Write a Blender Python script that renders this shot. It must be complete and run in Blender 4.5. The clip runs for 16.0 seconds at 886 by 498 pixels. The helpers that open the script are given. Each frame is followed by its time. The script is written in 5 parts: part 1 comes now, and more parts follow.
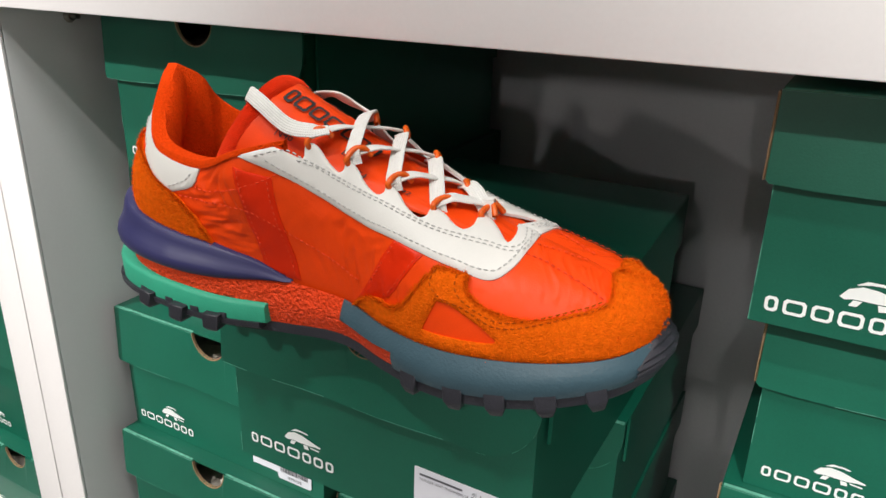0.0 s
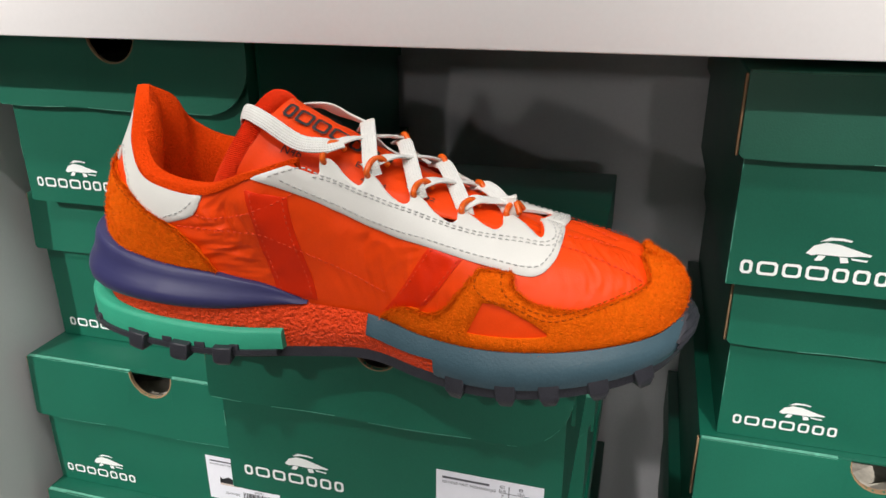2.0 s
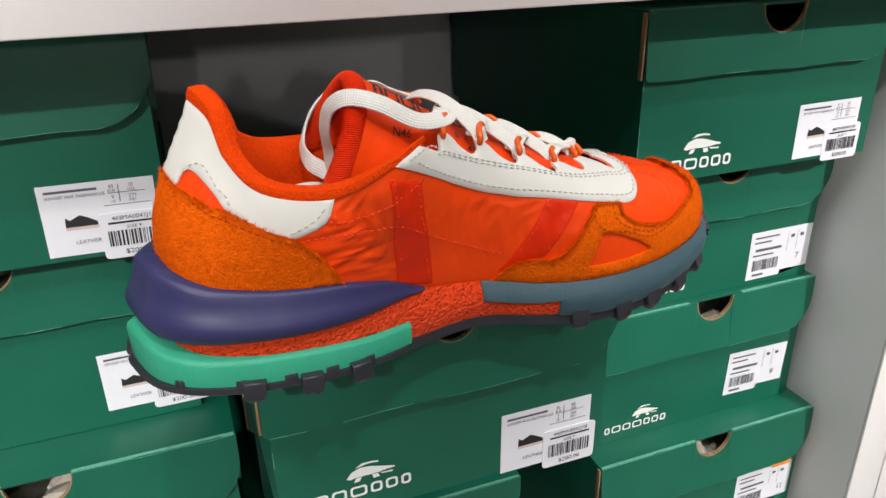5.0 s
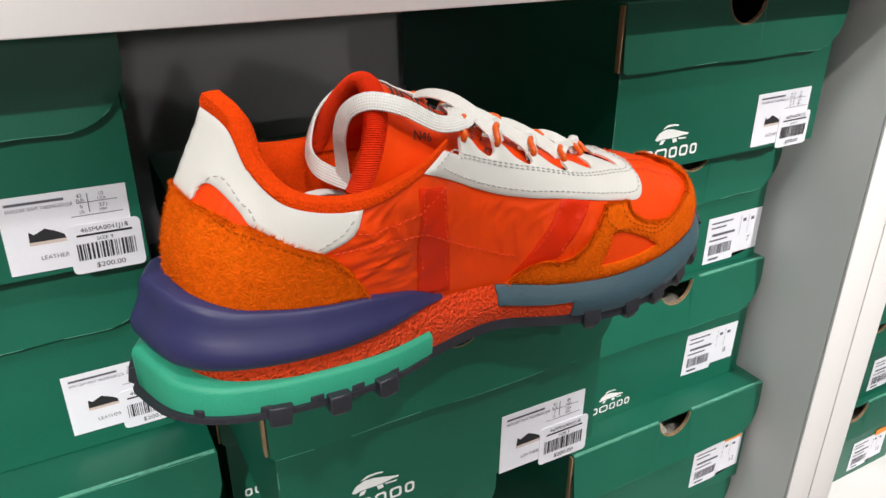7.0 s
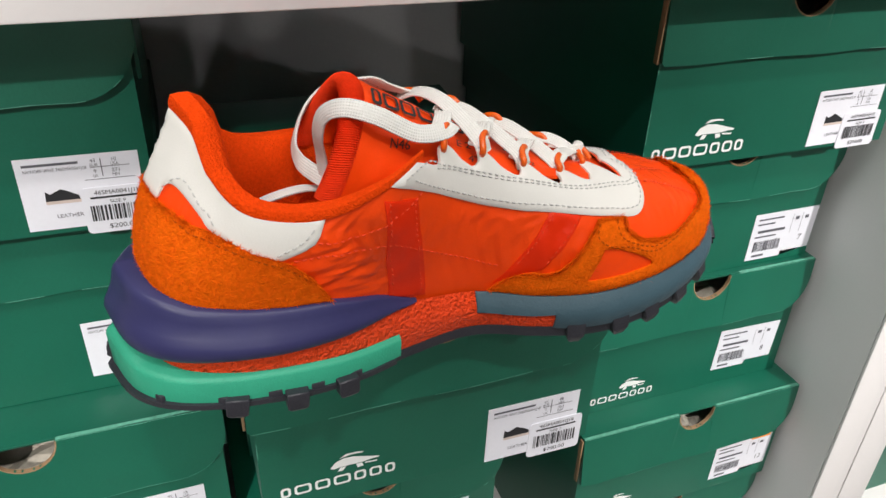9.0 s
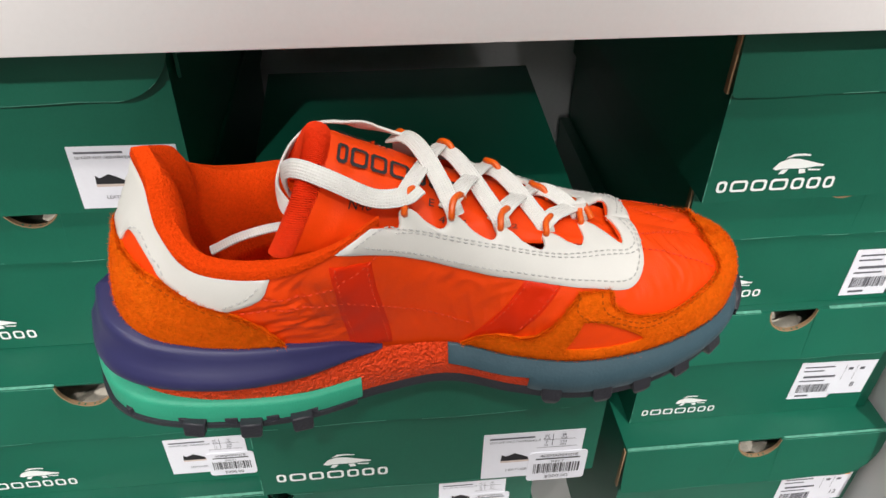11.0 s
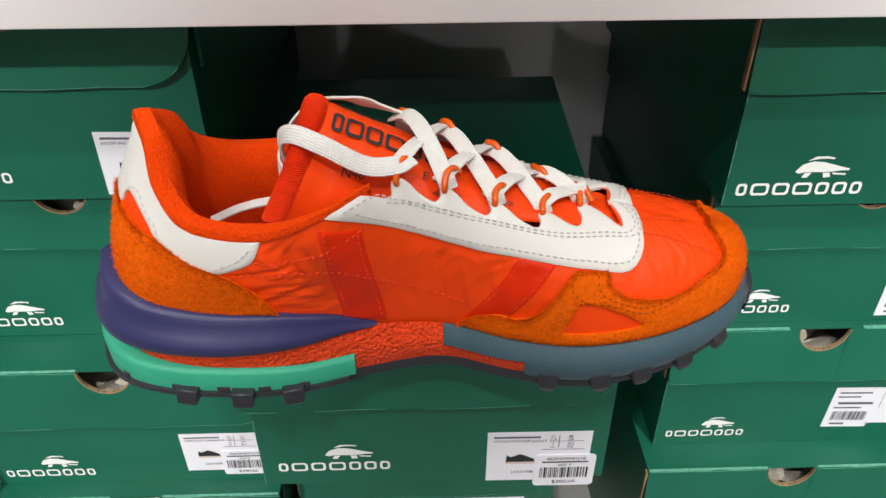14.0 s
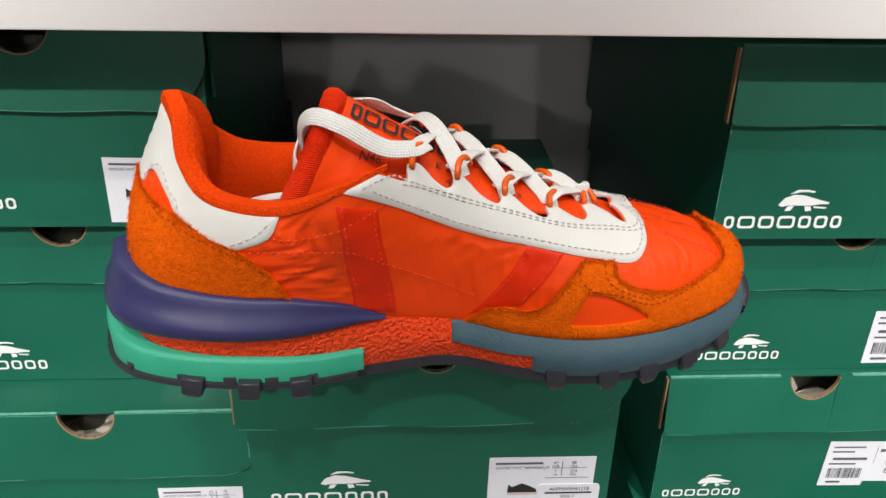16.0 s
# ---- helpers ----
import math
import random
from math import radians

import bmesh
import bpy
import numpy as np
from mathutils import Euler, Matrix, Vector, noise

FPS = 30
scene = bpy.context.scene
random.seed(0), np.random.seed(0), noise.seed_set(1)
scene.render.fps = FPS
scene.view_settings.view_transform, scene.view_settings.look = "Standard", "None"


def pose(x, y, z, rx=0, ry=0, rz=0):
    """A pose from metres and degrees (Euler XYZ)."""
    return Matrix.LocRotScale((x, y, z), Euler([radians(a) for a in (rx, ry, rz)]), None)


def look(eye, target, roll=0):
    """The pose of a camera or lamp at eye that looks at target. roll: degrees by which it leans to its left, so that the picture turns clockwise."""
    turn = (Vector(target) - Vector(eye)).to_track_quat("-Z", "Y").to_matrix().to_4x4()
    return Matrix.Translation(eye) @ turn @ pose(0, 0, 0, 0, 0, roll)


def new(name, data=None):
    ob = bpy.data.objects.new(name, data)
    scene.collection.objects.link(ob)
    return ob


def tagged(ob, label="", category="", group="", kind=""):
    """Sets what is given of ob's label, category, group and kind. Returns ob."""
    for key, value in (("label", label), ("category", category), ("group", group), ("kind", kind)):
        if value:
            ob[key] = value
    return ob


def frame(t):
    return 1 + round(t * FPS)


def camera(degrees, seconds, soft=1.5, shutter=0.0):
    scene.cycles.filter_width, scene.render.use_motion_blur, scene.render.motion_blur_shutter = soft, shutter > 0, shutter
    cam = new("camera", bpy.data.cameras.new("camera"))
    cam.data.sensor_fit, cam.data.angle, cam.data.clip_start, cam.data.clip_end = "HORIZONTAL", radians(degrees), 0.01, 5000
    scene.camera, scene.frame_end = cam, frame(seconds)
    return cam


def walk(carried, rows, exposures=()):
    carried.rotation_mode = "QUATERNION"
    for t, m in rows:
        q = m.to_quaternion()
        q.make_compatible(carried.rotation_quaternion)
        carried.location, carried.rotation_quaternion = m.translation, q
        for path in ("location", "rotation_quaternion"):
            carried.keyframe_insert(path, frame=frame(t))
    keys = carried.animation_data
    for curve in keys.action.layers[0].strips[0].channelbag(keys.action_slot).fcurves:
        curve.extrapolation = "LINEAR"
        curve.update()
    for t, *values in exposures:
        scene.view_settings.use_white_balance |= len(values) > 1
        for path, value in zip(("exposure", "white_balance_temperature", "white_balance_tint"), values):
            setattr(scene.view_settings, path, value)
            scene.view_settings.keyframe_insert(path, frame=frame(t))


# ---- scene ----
cam = camera(61.8, 16.0)
PATH = [
    (0, (0.1984, -0.2844, 1.1808), (-0.6086, 1.1864, 0.5279), 1.55),
    (0.5, (0.1919, -0.2858, 1.1813), (-0.579, 1.2038, 0.5304), 1.36),
    (1, (0.1826, -0.2907, 1.1816), (-0.526, 1.2298, 0.5289), 0.94),
    (1.5, (0.1602, -0.302, 1.1831), (-0.4438, 1.2623, 0.5287), 0.33),
    (2, (0.1213, -0.3161, 1.185), (-0.3339, 1.2938, 0.5208), -0.18),
    (2.5, (0.0754, -0.328, 1.1864), (-0.2011, 1.318, 0.5141), -0.57),
    (3, (0.028, -0.3371, 1.1858), (-0.0427, 1.3299, 0.5091), -0.77),
    (3.5, (-0.0177, -0.3321, 1.1837), (0.1244, 1.3258, 0.4982), -0.62),
    (4, (-0.0617, -0.3279, 1.1827), (0.2571, 1.3, 0.4838), -0.78),
    (4.2, (-0.0779, -0.3252, 1.1831), (0.305, 1.2854, 0.4756), -0.9),
    (6.3, (-0.1596, -0.2862, 1.1893), (0.5868, 1.1625, 0.4247), -0.37),
    (6.5, (-0.1613, -0.2825, 1.1899), (0.5968, 1.1573, 0.4213), -0.16),
    (7, (-0.1638, -0.2787, 1.1904), (0.6104, 1.1501, 0.4163), 0.15),
    (7.5, (-0.1628, -0.2761, 1.1904), (0.6008, 1.151, 0.402), 0.47),
    (8, (-0.1565, -0.2764, 1.191), (0.5698, 1.1534, 0.3732), 0.91),
    (8.5, (-0.1398, -0.2813, 1.2042), (0.5138, 1.157, 0.3415), 1.38),
    (9, (-0.1147, -0.2812, 1.218), (0.4444, 1.1598, 0.296), 2.05),
    (9.5, (-0.0939, -0.2824, 1.2396), (0.3481, 1.16, 0.2576), 2.2),
    (9.7, (-0.0844, -0.2782, 1.2474), (0.3152, 1.1594, 0.2405), 2.32),
    (11.8, (-0.003, -0.2564, 1.272), (0.0428, 1.1318, 0.1268), -1.27),
    (12, (-0.0004, -0.2556, 1.2731), (0.0275, 1.129, 0.1239), -1.7),
    (12.5, (-0.0009, -0.2576, 1.2677), (0.0078, 1.1336, 0.1248), -1.97),
    (13, (0.0004, -0.2596, 1.2624), (0.0074, 1.146, 0.1378), -1.73),
    (13.5, (0.0004, -0.2689, 1.2565), (0.0166, 1.1675, 0.1711), -1.12),
    (14, (-0.0037, -0.2772, 1.2457), (0.0291, 1.1973, 0.2133), -0.42),
    (14.5, (-0.0107, -0.288, 1.2365), (0.0414, 1.2314, 0.2724), 0.27),
    (15, (-0.0167, -0.298, 1.2256), (0.0578, 1.2636, 0.3347), 0.87),
    (15.5, (-0.0187, -0.3065, 1.2123), (0.074, 1.289, 0.3846), 1.2),
    (16, (-0.0216, -0.3123, 1.1996), (0.0841, 1.3109, 0.4297), 1.23),
]
walk(cam, [(t, look(eye, target, roll)) for t, eye, target, roll in PATH])

# ---- world, lamps ----
world = bpy.data.worlds.new("shop_air")
scene.world = world
world.use_nodes = True
world.node_tree.nodes["Background"].inputs[0].default_value = (0.9, 0.93, 1.0, 1)
world.node_tree.nodes["Background"].inputs[1].default_value = 0.02


def spot(x, y, z, target, power, size, blend, radius):
    lamp = bpy.data.lights.new("track_spot", "SPOT")
    lamp.energy, lamp.spot_size, lamp.spot_blend, lamp.shadow_soft_size = power, radians(size), blend, radius
    lamp.color = (1.0, 0.965, 0.93)
    ob = new("track_spot_light", lamp)
    ob.matrix_world = look((x, y, z), target)
    return ob


# three near track spots, aimed over the bay, and two far ones across the shop
for sx, sy, sz, aim, power, cone, soft in ((-1.20, -2.35, 2.62, (-0.66, 0.08, 0.80), 370, 27.5, 0.030), (-0.1, -1.15, 2.66, (0.0, -0.02, 1.05), 54, 36, 0.030),
                                           (1.05, -2.35, 2.62, (0.68, 0.08, 0.83), 350, 27.5, 0.030), (0.9, -5.4, 2.15, (0.1, 0.2, 0.95), 42, 22, 0.05),
                                           (-0.8, -5.4, 2.05, (-0.1, 0.2, 0.95), 42, 22, 0.05)):
    spot(sx, sy, sz, aim, power, cone, 0.7, soft)


def ceiling_area(x, y, sx, sy, power):
    lamp = bpy.data.lights.new("ceiling_panel", "AREA")
    lamp.shape, lamp.size, lamp.size_y, lamp.energy = "RECTANGLE", sx, sy, power
    lamp.color = (1.0, 0.98, 0.965)
    ob = new("ceiling_panel_light", lamp)
    ob.matrix_world = pose(x, y, 2.78)
    return ob


for px, py in ((-0.9, -0.75), (0.9, -0.75), (0.0, -3.2)):
    ceiling_area(px, py, 1.1, 0.5, 16.5)

# ---- materials ----


def material(name, color, rough=0.5, vary=0.08, scale=30.0, fine=400.0, bump=0.0, bump_scale=None, metal=0.0, coat=0.0,
             sheen=0.0, spec=0.5, tint=None, per_object=0.0, detail=4.0, bump_dist=0.001):
    """Principled material with two scales of colour variation and a fine relief."""
    m = bpy.data.materials.new(name)
    m.use_nodes = True
    nt = m.node_tree
    N, L = nt.nodes, nt.links
    b = N["Principled BSDF"]
    tc = N.new("ShaderNodeTexCoord")
    n1, n2 = N.new("ShaderNodeTexNoise"), N.new("ShaderNodeTexNoise")
    n1.inputs["Scale"].default_value, n1.inputs["Detail"].default_value = scale, detail
    n2.inputs["Scale"].default_value, n2.inputs["Detail"].default_value = fine, 3.0
    for n in (n1, n2):
        L.new(tc.outputs["Object"], n.inputs["Vector"])
    add = N.new("ShaderNodeMath")
    add.operation = "MULTIPLY_ADD"
    L.new(n2.outputs["Fac"], add.inputs[0])
    add.inputs[1].default_value = 0.5
    L.new(n1.outputs["Fac"], add.inputs[2])
    ramp = N.new("ShaderNodeMix")
    ramp.data_type = "RGBA"
    c2 = tint or tuple(min(1, c * (1 + vary) + vary * 0.02) for c in color)
    c1 = tuple(c * (1 - vary) for c in color)
    ramp.inputs["A"].default_value, ramp.inputs["B"].default_value = (*c1, 1), (*c2, 1)
    mr = N.new("ShaderNodeMapRange")
    mr.inputs["From Min"].default_value, mr.inputs["From Max"].default_value = 0.45, 1.05
    L.new(add.outputs[0], mr.inputs["Value"])
    L.new(mr.outputs[0], ramp.inputs["Factor"])
    out = ramp.outputs["Result"]
    if per_object:
        oi, hsv, m2 = N.new("ShaderNodeObjectInfo"), N.new("ShaderNodeHueSaturation"), N.new("ShaderNodeMapRange")
        m2.inputs["To Min"].default_value, m2.inputs["To Max"].default_value = 1 - per_object, 1 + per_object
        L.new(oi.outputs["Random"], m2.inputs["Value"])
        L.new(m2.outputs[0], hsv.inputs["Value"])
        L.new(out, hsv.inputs["Color"])
        out = hsv.outputs["Color"]
    L.new(out, b.inputs["Base Color"])
    rr = N.new("ShaderNodeMapRange")
    rr.inputs["To Min"].default_value, rr.inputs["To Max"].default_value = max(0.02, rough * 0.88), min(1, rough * 1.12)
    L.new(n1.outputs["Fac"], rr.inputs["Value"])
    L.new(rr.outputs[0], b.inputs["Roughness"])
    b.inputs["Metallic"].default_value = metal
    b.inputs["Coat Weight"].default_value = coat
    b.inputs["Sheen Weight"].default_value = sheen
    b.inputs["Specular IOR Level"].default_value = spec
    if bump:
        bp = N.new("ShaderNodeBump")
        bp.inputs["Strength"].default_value, bp.inputs["Distance"].default_value = min(1.0, bump), bump_dist
        if bump_scale:
            n3 = N.new("ShaderNodeTexNoise")
            n3.inputs["Scale"].default_value, n3.inputs["Detail"].default_value = bump_scale, 3.0
            L.new(tc.outputs["Object"], n3.inputs["Vector"])
            L.new(n3.outputs["Fac"], bp.inputs["Height"])
        else:
            L.new(n2.outputs["Fac"], bp.inputs["Height"])
        L.new(bp.outputs[0], b.inputs["Normal"])
    return m


CARD = material("green_card", (0.004, 0.108, 0.064), 0.40, 0.12, 14, 900, 0.10, per_object=0.12)
CARD_WORN = material("worn_card", (0.085, 0.30, 0.21), 0.6, 0.3, 300)
CARD_IN = material("raw_card", (0.30, 0.19, 0.10), 0.85, 0.15, 60, 700, 0.2)
PAPER = material("tissue_paper", (0.55, 0.50, 0.42), 0.8, 0.25, 90, 400, 0.8, 120)
PRINT = material("white_print", (0.80, 0.82, 0.80), 0.55, 0.04)
STICKER = material("white_sticker", (0.78, 0.78, 0.84), 0.42, 0.03, 50)
INK = material("black_ink", (0.015, 0.015, 0.018), 0.6, 0.1)
GREY_INK = material("grey_ink", (0.10, 0.10, 0.12), 0.6, 0.1)
ORANGE_TAG = material("orange_sticker", (0.90, 0.28, 0.02), 0.5, 0.04)
LAMINATE = material("white_laminate", (0.80, 0.775, 0.765), 0.38, 0.025, 5, 500, 0.04)
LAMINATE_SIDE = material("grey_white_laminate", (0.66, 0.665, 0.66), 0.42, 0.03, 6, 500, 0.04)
BACK_GLOSS = material("grey_gloss_panel", (0.72, 0.705, 0.73), 0.26, 0.06, 4, 300, 0.02)
STEEL = material("screw_steel", (0.35, 0.32, 0.28), 0.35, 0.2, 200, metal=1.0)
WALL_PAINT = material("wall_paint", (0.72, 0.71, 0.69), 0.8, 0.05, 3, 200, 0.1)
FLOOR_TILE = material("floor_tile", (0.42, 0.40, 0.38), 0.35, 0.12, 4, 120, 0.05)

# ---- mesh helpers ----


def mesh_object(name, bm, mat, parent=None, label="", smooth=True):
    me = bpy.data.meshes.new(name)
    bm.normal_update()
    bm.to_mesh(me)
    bm.free()
    for m in mat if isinstance(mat, (list, tuple)) else (mat,):
        me.materials.append(m)
    if smooth:
        me.shade_smooth()
        me.set_sharp_from_angle(angle=radians(40))
    ob = new(name, me)
    if parent:
        ob.parent = parent
    if label:
        ob["label"] = label
    return ob


def part(name, bm, mat, parent, label="", smooth=True):
    return mesh_object(name, bm, mat, parent, label, smooth)


def box_bm(x0, x1, y0, y1, z0, z1, bevel=0.0, bm=None):
    bm2 = bmesh.new()
    bmesh.ops.create_cube(bm2, size=1)
    for v in bm2.verts:
        v.co = Vector((x0 + (v.co.x + 0.5) * (x1 - x0), y0 + (v.co.y + 0.5) * (y1 - y0), z0 + (v.co.z + 0.5) * (z1 - z0)))
    if bevel:
        bmesh.ops.bevel(bm2, geom=bm2.edges[:], offset=bevel, segments=2, affect="EDGES", profile=0.5)
    if bm is None:
        return bm2
    me = bpy.data.meshes.new("tmp")
    bm2.to_mesh(me)
    bm2.free()
    bm.from_mesh(me)
    bpy.data.meshes.remove(me)
    return bm


def plate_bm(outline, y0, y1, bm=None, bend=None):
    """A plate standing in the xz plane: outline (x, z) extruded from y0 (front) to y1."""
    bm = bm or bmesh.new()
    f = [bm.verts.new((x, y0, z)) for x, z in outline]
    k = [bm.verts.new((x, y1, z)) for x, z in outline]
    n = len(outline)
    face = bm.faces.new(f)
    back = bm.faces.new(k[::-1])
    for i in range(n):
        bm.faces.new((f[i], k[i], k[(i + 1) % n], f[(i + 1) % n]))
    if bend:
        for v in f + k:
            v.co.y += bend(v.co.x, v.co.z)
    bmesh.ops.triangulate(bm, faces=[face, back])
    bmesh.ops.recalc_face_normals(bm, faces=bm.faces[:])
    return bm


# ---- shelving ----
UP_L, UP_R, EDGE_Y, BACK_Y, SHELF_Z, BASE_Z = -0.359, 0.400, 0.037, 0.447, 1.143, 0.523
shelf = tagged(mesh_object("upper_shelf", box_bm(-1.35, 1.35, EDGE_Y, BACK_Y, SHELF_Z, SHELF_Z + 0.085, 0.0012), LAMINATE),
               "thick white laminate shelf board above the boxes", "shelf", kind="structure")
base = tagged(mesh_object("bottom_shelf", box_bm(-1.35, 1.35, EDGE_Y + 0.01, BACK_Y, BASE_Z - 0.06, BASE_Z, 0.0012), LAMINATE),
              "white laminate bottom shelf under the box stacks", "shelf", kind="structure")
plinth = tagged(mesh_object("plinth", box_bm(-1.35, 1.35, EDGE_Y + 0.05, BACK_Y, 0.0, BASE_Z - 0.06), LAMINATE),
                "white laminate plinth of the shelving unit", "plinth", kind="structure")
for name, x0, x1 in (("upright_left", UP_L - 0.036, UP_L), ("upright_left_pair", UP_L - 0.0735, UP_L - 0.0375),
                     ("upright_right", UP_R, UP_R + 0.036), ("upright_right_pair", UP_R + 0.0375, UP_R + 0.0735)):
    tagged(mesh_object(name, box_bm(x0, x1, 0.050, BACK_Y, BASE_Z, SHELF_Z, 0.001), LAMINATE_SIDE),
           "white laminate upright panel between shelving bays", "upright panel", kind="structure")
    tagged(mesh_object(name + "_edging", box_bm(x0, x1, 0.047, 0.0495, BASE_Z, SHELF_Z, 0.0008), LAMINATE),
           "white edging strip on the upright panel front", "trim", kind="structure")
tagged(mesh_object("back_panel", box_bm(-1.35, 1.35, BACK_Y, BACK_Y + 0.02, 0.0, 1.9), BACK_GLOSS),
       "glossy dark grey back panel of the shelving", "back panel", kind="structure")
tagged(mesh_object("shop_unit_above", box_bm(-1.35, 1.35, EDGE_Y + 0.18, BACK_Y, SHELF_Z + 0.085, 1.9), LAMINATE),
       "plain white rear of the shelving above the shelf", "wall", kind="structure")
screw = bmesh.new()
bmesh.ops.create_cone(screw, cap_ends=True, segments=20, radius1=0.0055, radius2=0.0035, depth=0.004,
                      matrix=pose(UP_L + 0.002, 0.106, 1.133, 0, 90, 0))
bmesh.ops.create_cone(screw, cap_ends=True, segments=14, radius1=0.002, radius2=0.002, depth=0.010,
                      matrix=pose(UP_L + 0.006, 0.106, 1.133, 0, 90, 0))
tagged(mesh_object("shelf_pin", screw, STEEL), "small steel shelf pin in the upright panel", "shelf pin")

# the shop around
tagged(mesh_object("floor", box_bm(-4, 4, -6, 1, -0.05, 0), FLOOR_TILE), "grey shop floor", "floor", kind="structure")
tagged(mesh_object("ceiling", box_bm(-4, 4, -6, 1, 2.82, 2.87), WALL_PAINT), "plain white shop ceiling", "ceiling", kind="structure")
for name, a in (("wall_north", (-4, 4, 0.95, 1.0, 0, 2.82)), ("wall_south", (-4, 4, -6, -5.95, 0, 2.82)),
                ("wall_west", (-4, -3.95, -5.95, 0.95, 0, 2.82)), ("wall_east", (3.95, 4, -5.95, 0.95, 0, 2.82))):
    tagged(mesh_object(name, box_bm(*a), WALL_PAINT), "plain pale shop wall", "wall", kind="structure")

# ---- shoe boxes ----


def text_bm(body, size, x, z, y, turn=0.0, bm=None, width=None):
    """Flat lettering in the xz plane, facing -y, with its left end at (x, z)."""
    cu = bpy.data.curves.new("writing", "FONT")
    cu.body, cu.size, cu.extrude = body, size, 0.0
    cu.resolution_u = 3
    ob = bpy.data.objects.new("writing", cu)
    me = ob.to_mesh()
    bm = bm or bmesh.new()
    start = len(bm.verts)
    bm.from_mesh(me)
    bm.verts.ensure_lookup_table()
    vs = bm.verts[start:]
    k = 1.0
    if width and vs:
        k = width / max(1e-6, max(v.co.x for v in vs))
    ca, sa = math.cos(radians(turn)), math.sin(radians(turn))
    for v in vs:
        a, b = v.co.x * k, v.co.y
        v.co = Vector((x + a * ca - b * sa, y, z + a * sa + b * ca))
    ob.to_mesh_clear()
    bpy.data.objects.remove(ob)
    bpy.data.curves.remove(cu)
    return bm


def bars_bm(rects, y0, y1, bm=None, turn=0.0, origin=(0, 0)):
    bm = bm or bmesh.new()
    ca, sa = math.cos(radians(turn)), math.sin(radians(turn))
    ox, oz = origin
    for x0, x1, z0, z1 in rects:
        q = [(x0, z0), (x1, z0), (x1, z1), (x0, z1)]
        vs = [bm.verts.new((ox + a * ca - b * sa, y0, oz + a * sa + b * ca)) for a, b in q]
        bm.faces.new(vs)
    return bm


def logo(parent, x, z, y, w):
    """Plain white emblem shape over seven plain blocks."""
    h = w * 0.110
    widths = (0.085, 0.145, 0.130, 0.150, 0.105, 0.110, 0.090)
    px = 0.0
    for ww in widths:
        a, b, q, k = px * w, (px + ww) * w, 0.18 * h, 0.2 * h
        bm = bmesh.new()
        ring = lambda a, b, e, f, q: [bm.verts.new((x + c, y, z + d)) for c, d in
                                      ((a + q, e), (b - q, e), (b, e + q), (b, f - q), (b - q, f), (a + q, f), (a, f - q), (a, e + q))]
        outer, inner = ring(a, b, 0, h, q), ring(a + k, b - k, k, h - k, q * 0.6)
        for i in range(8):
            bm.faces.new((outer[i], outer[(i + 1) % 8], inner[(i + 1) % 8], inner[i]))
        part("wordmark_block", bm, PRINT, parent, smooth=False)
        px += ww + 0.0308
    # emblem: a long low plain shape with a raised curl at one end
    strips = (([(0.02, 0.30), (0.12, 0.62), (0.30, 0.78), (0.50, 0.74), (0.68, 0.62), (0.86, 0.50), (1.0, 0.42)],
               [(0.10, 0.22), (0.20, 0.28), (0.34, 0.28), (0.50, 0.27), (0.68, 0.28), (0.84, 0.34), (0.98, 0.34)]),
              ([(0.20, 0.80), (0.34, 1.0), (0.54, 1.0), (0.68, 0.93)], [(0.30, 0.84), (0.40, 0.89), (0.54, 0.90), (0.66, 0.86)]),
              ([(0.70, 0.24), (0.96, 0.20)], [(0.72, 0.16), (0.94, 0.12)]), ([(0.21, 0.25), (0.33, 0.25)], [(0.16, 0.02), (0.27, 0.03)]),
              ([(0.53, 0.24), (0.65, 0.24)], [(0.56, 0.0), (0.68, 0.04)]))
    bm = bmesh.new()
    put = lambda q: bm.verts.new((x + (0.42 + q[0] * 0.44) * w, y, z + (0.150 + q[1] * 0.19) * w))
    for upper, lower in strips:
        hi, lo = [put(q) for q in upper], [put(q) for q in lower]
        for k in range(len(hi) - 1):
            bm.faces.new((lo[k], lo[k + 1], hi[k + 1], hi[k]))
    part("emblem", bm, PRINT, parent, "plain white printed emblem shape", smooth=False)


def barcode(x0, x1, z0, z1, y, bm, rnd, turn, origin):
    x, rects = x0, []
    while x < x1:
        w = rnd.choice((0.0004, 0.0004, 0.0007, 0.0011))
        rects.append((x, min(x + w, x1), z0, z1))
        x += w + rnd.choice((0.0004, 0.0006, 0.0009))
    return bars_bm(rects, y, y, bm, turn, origin)


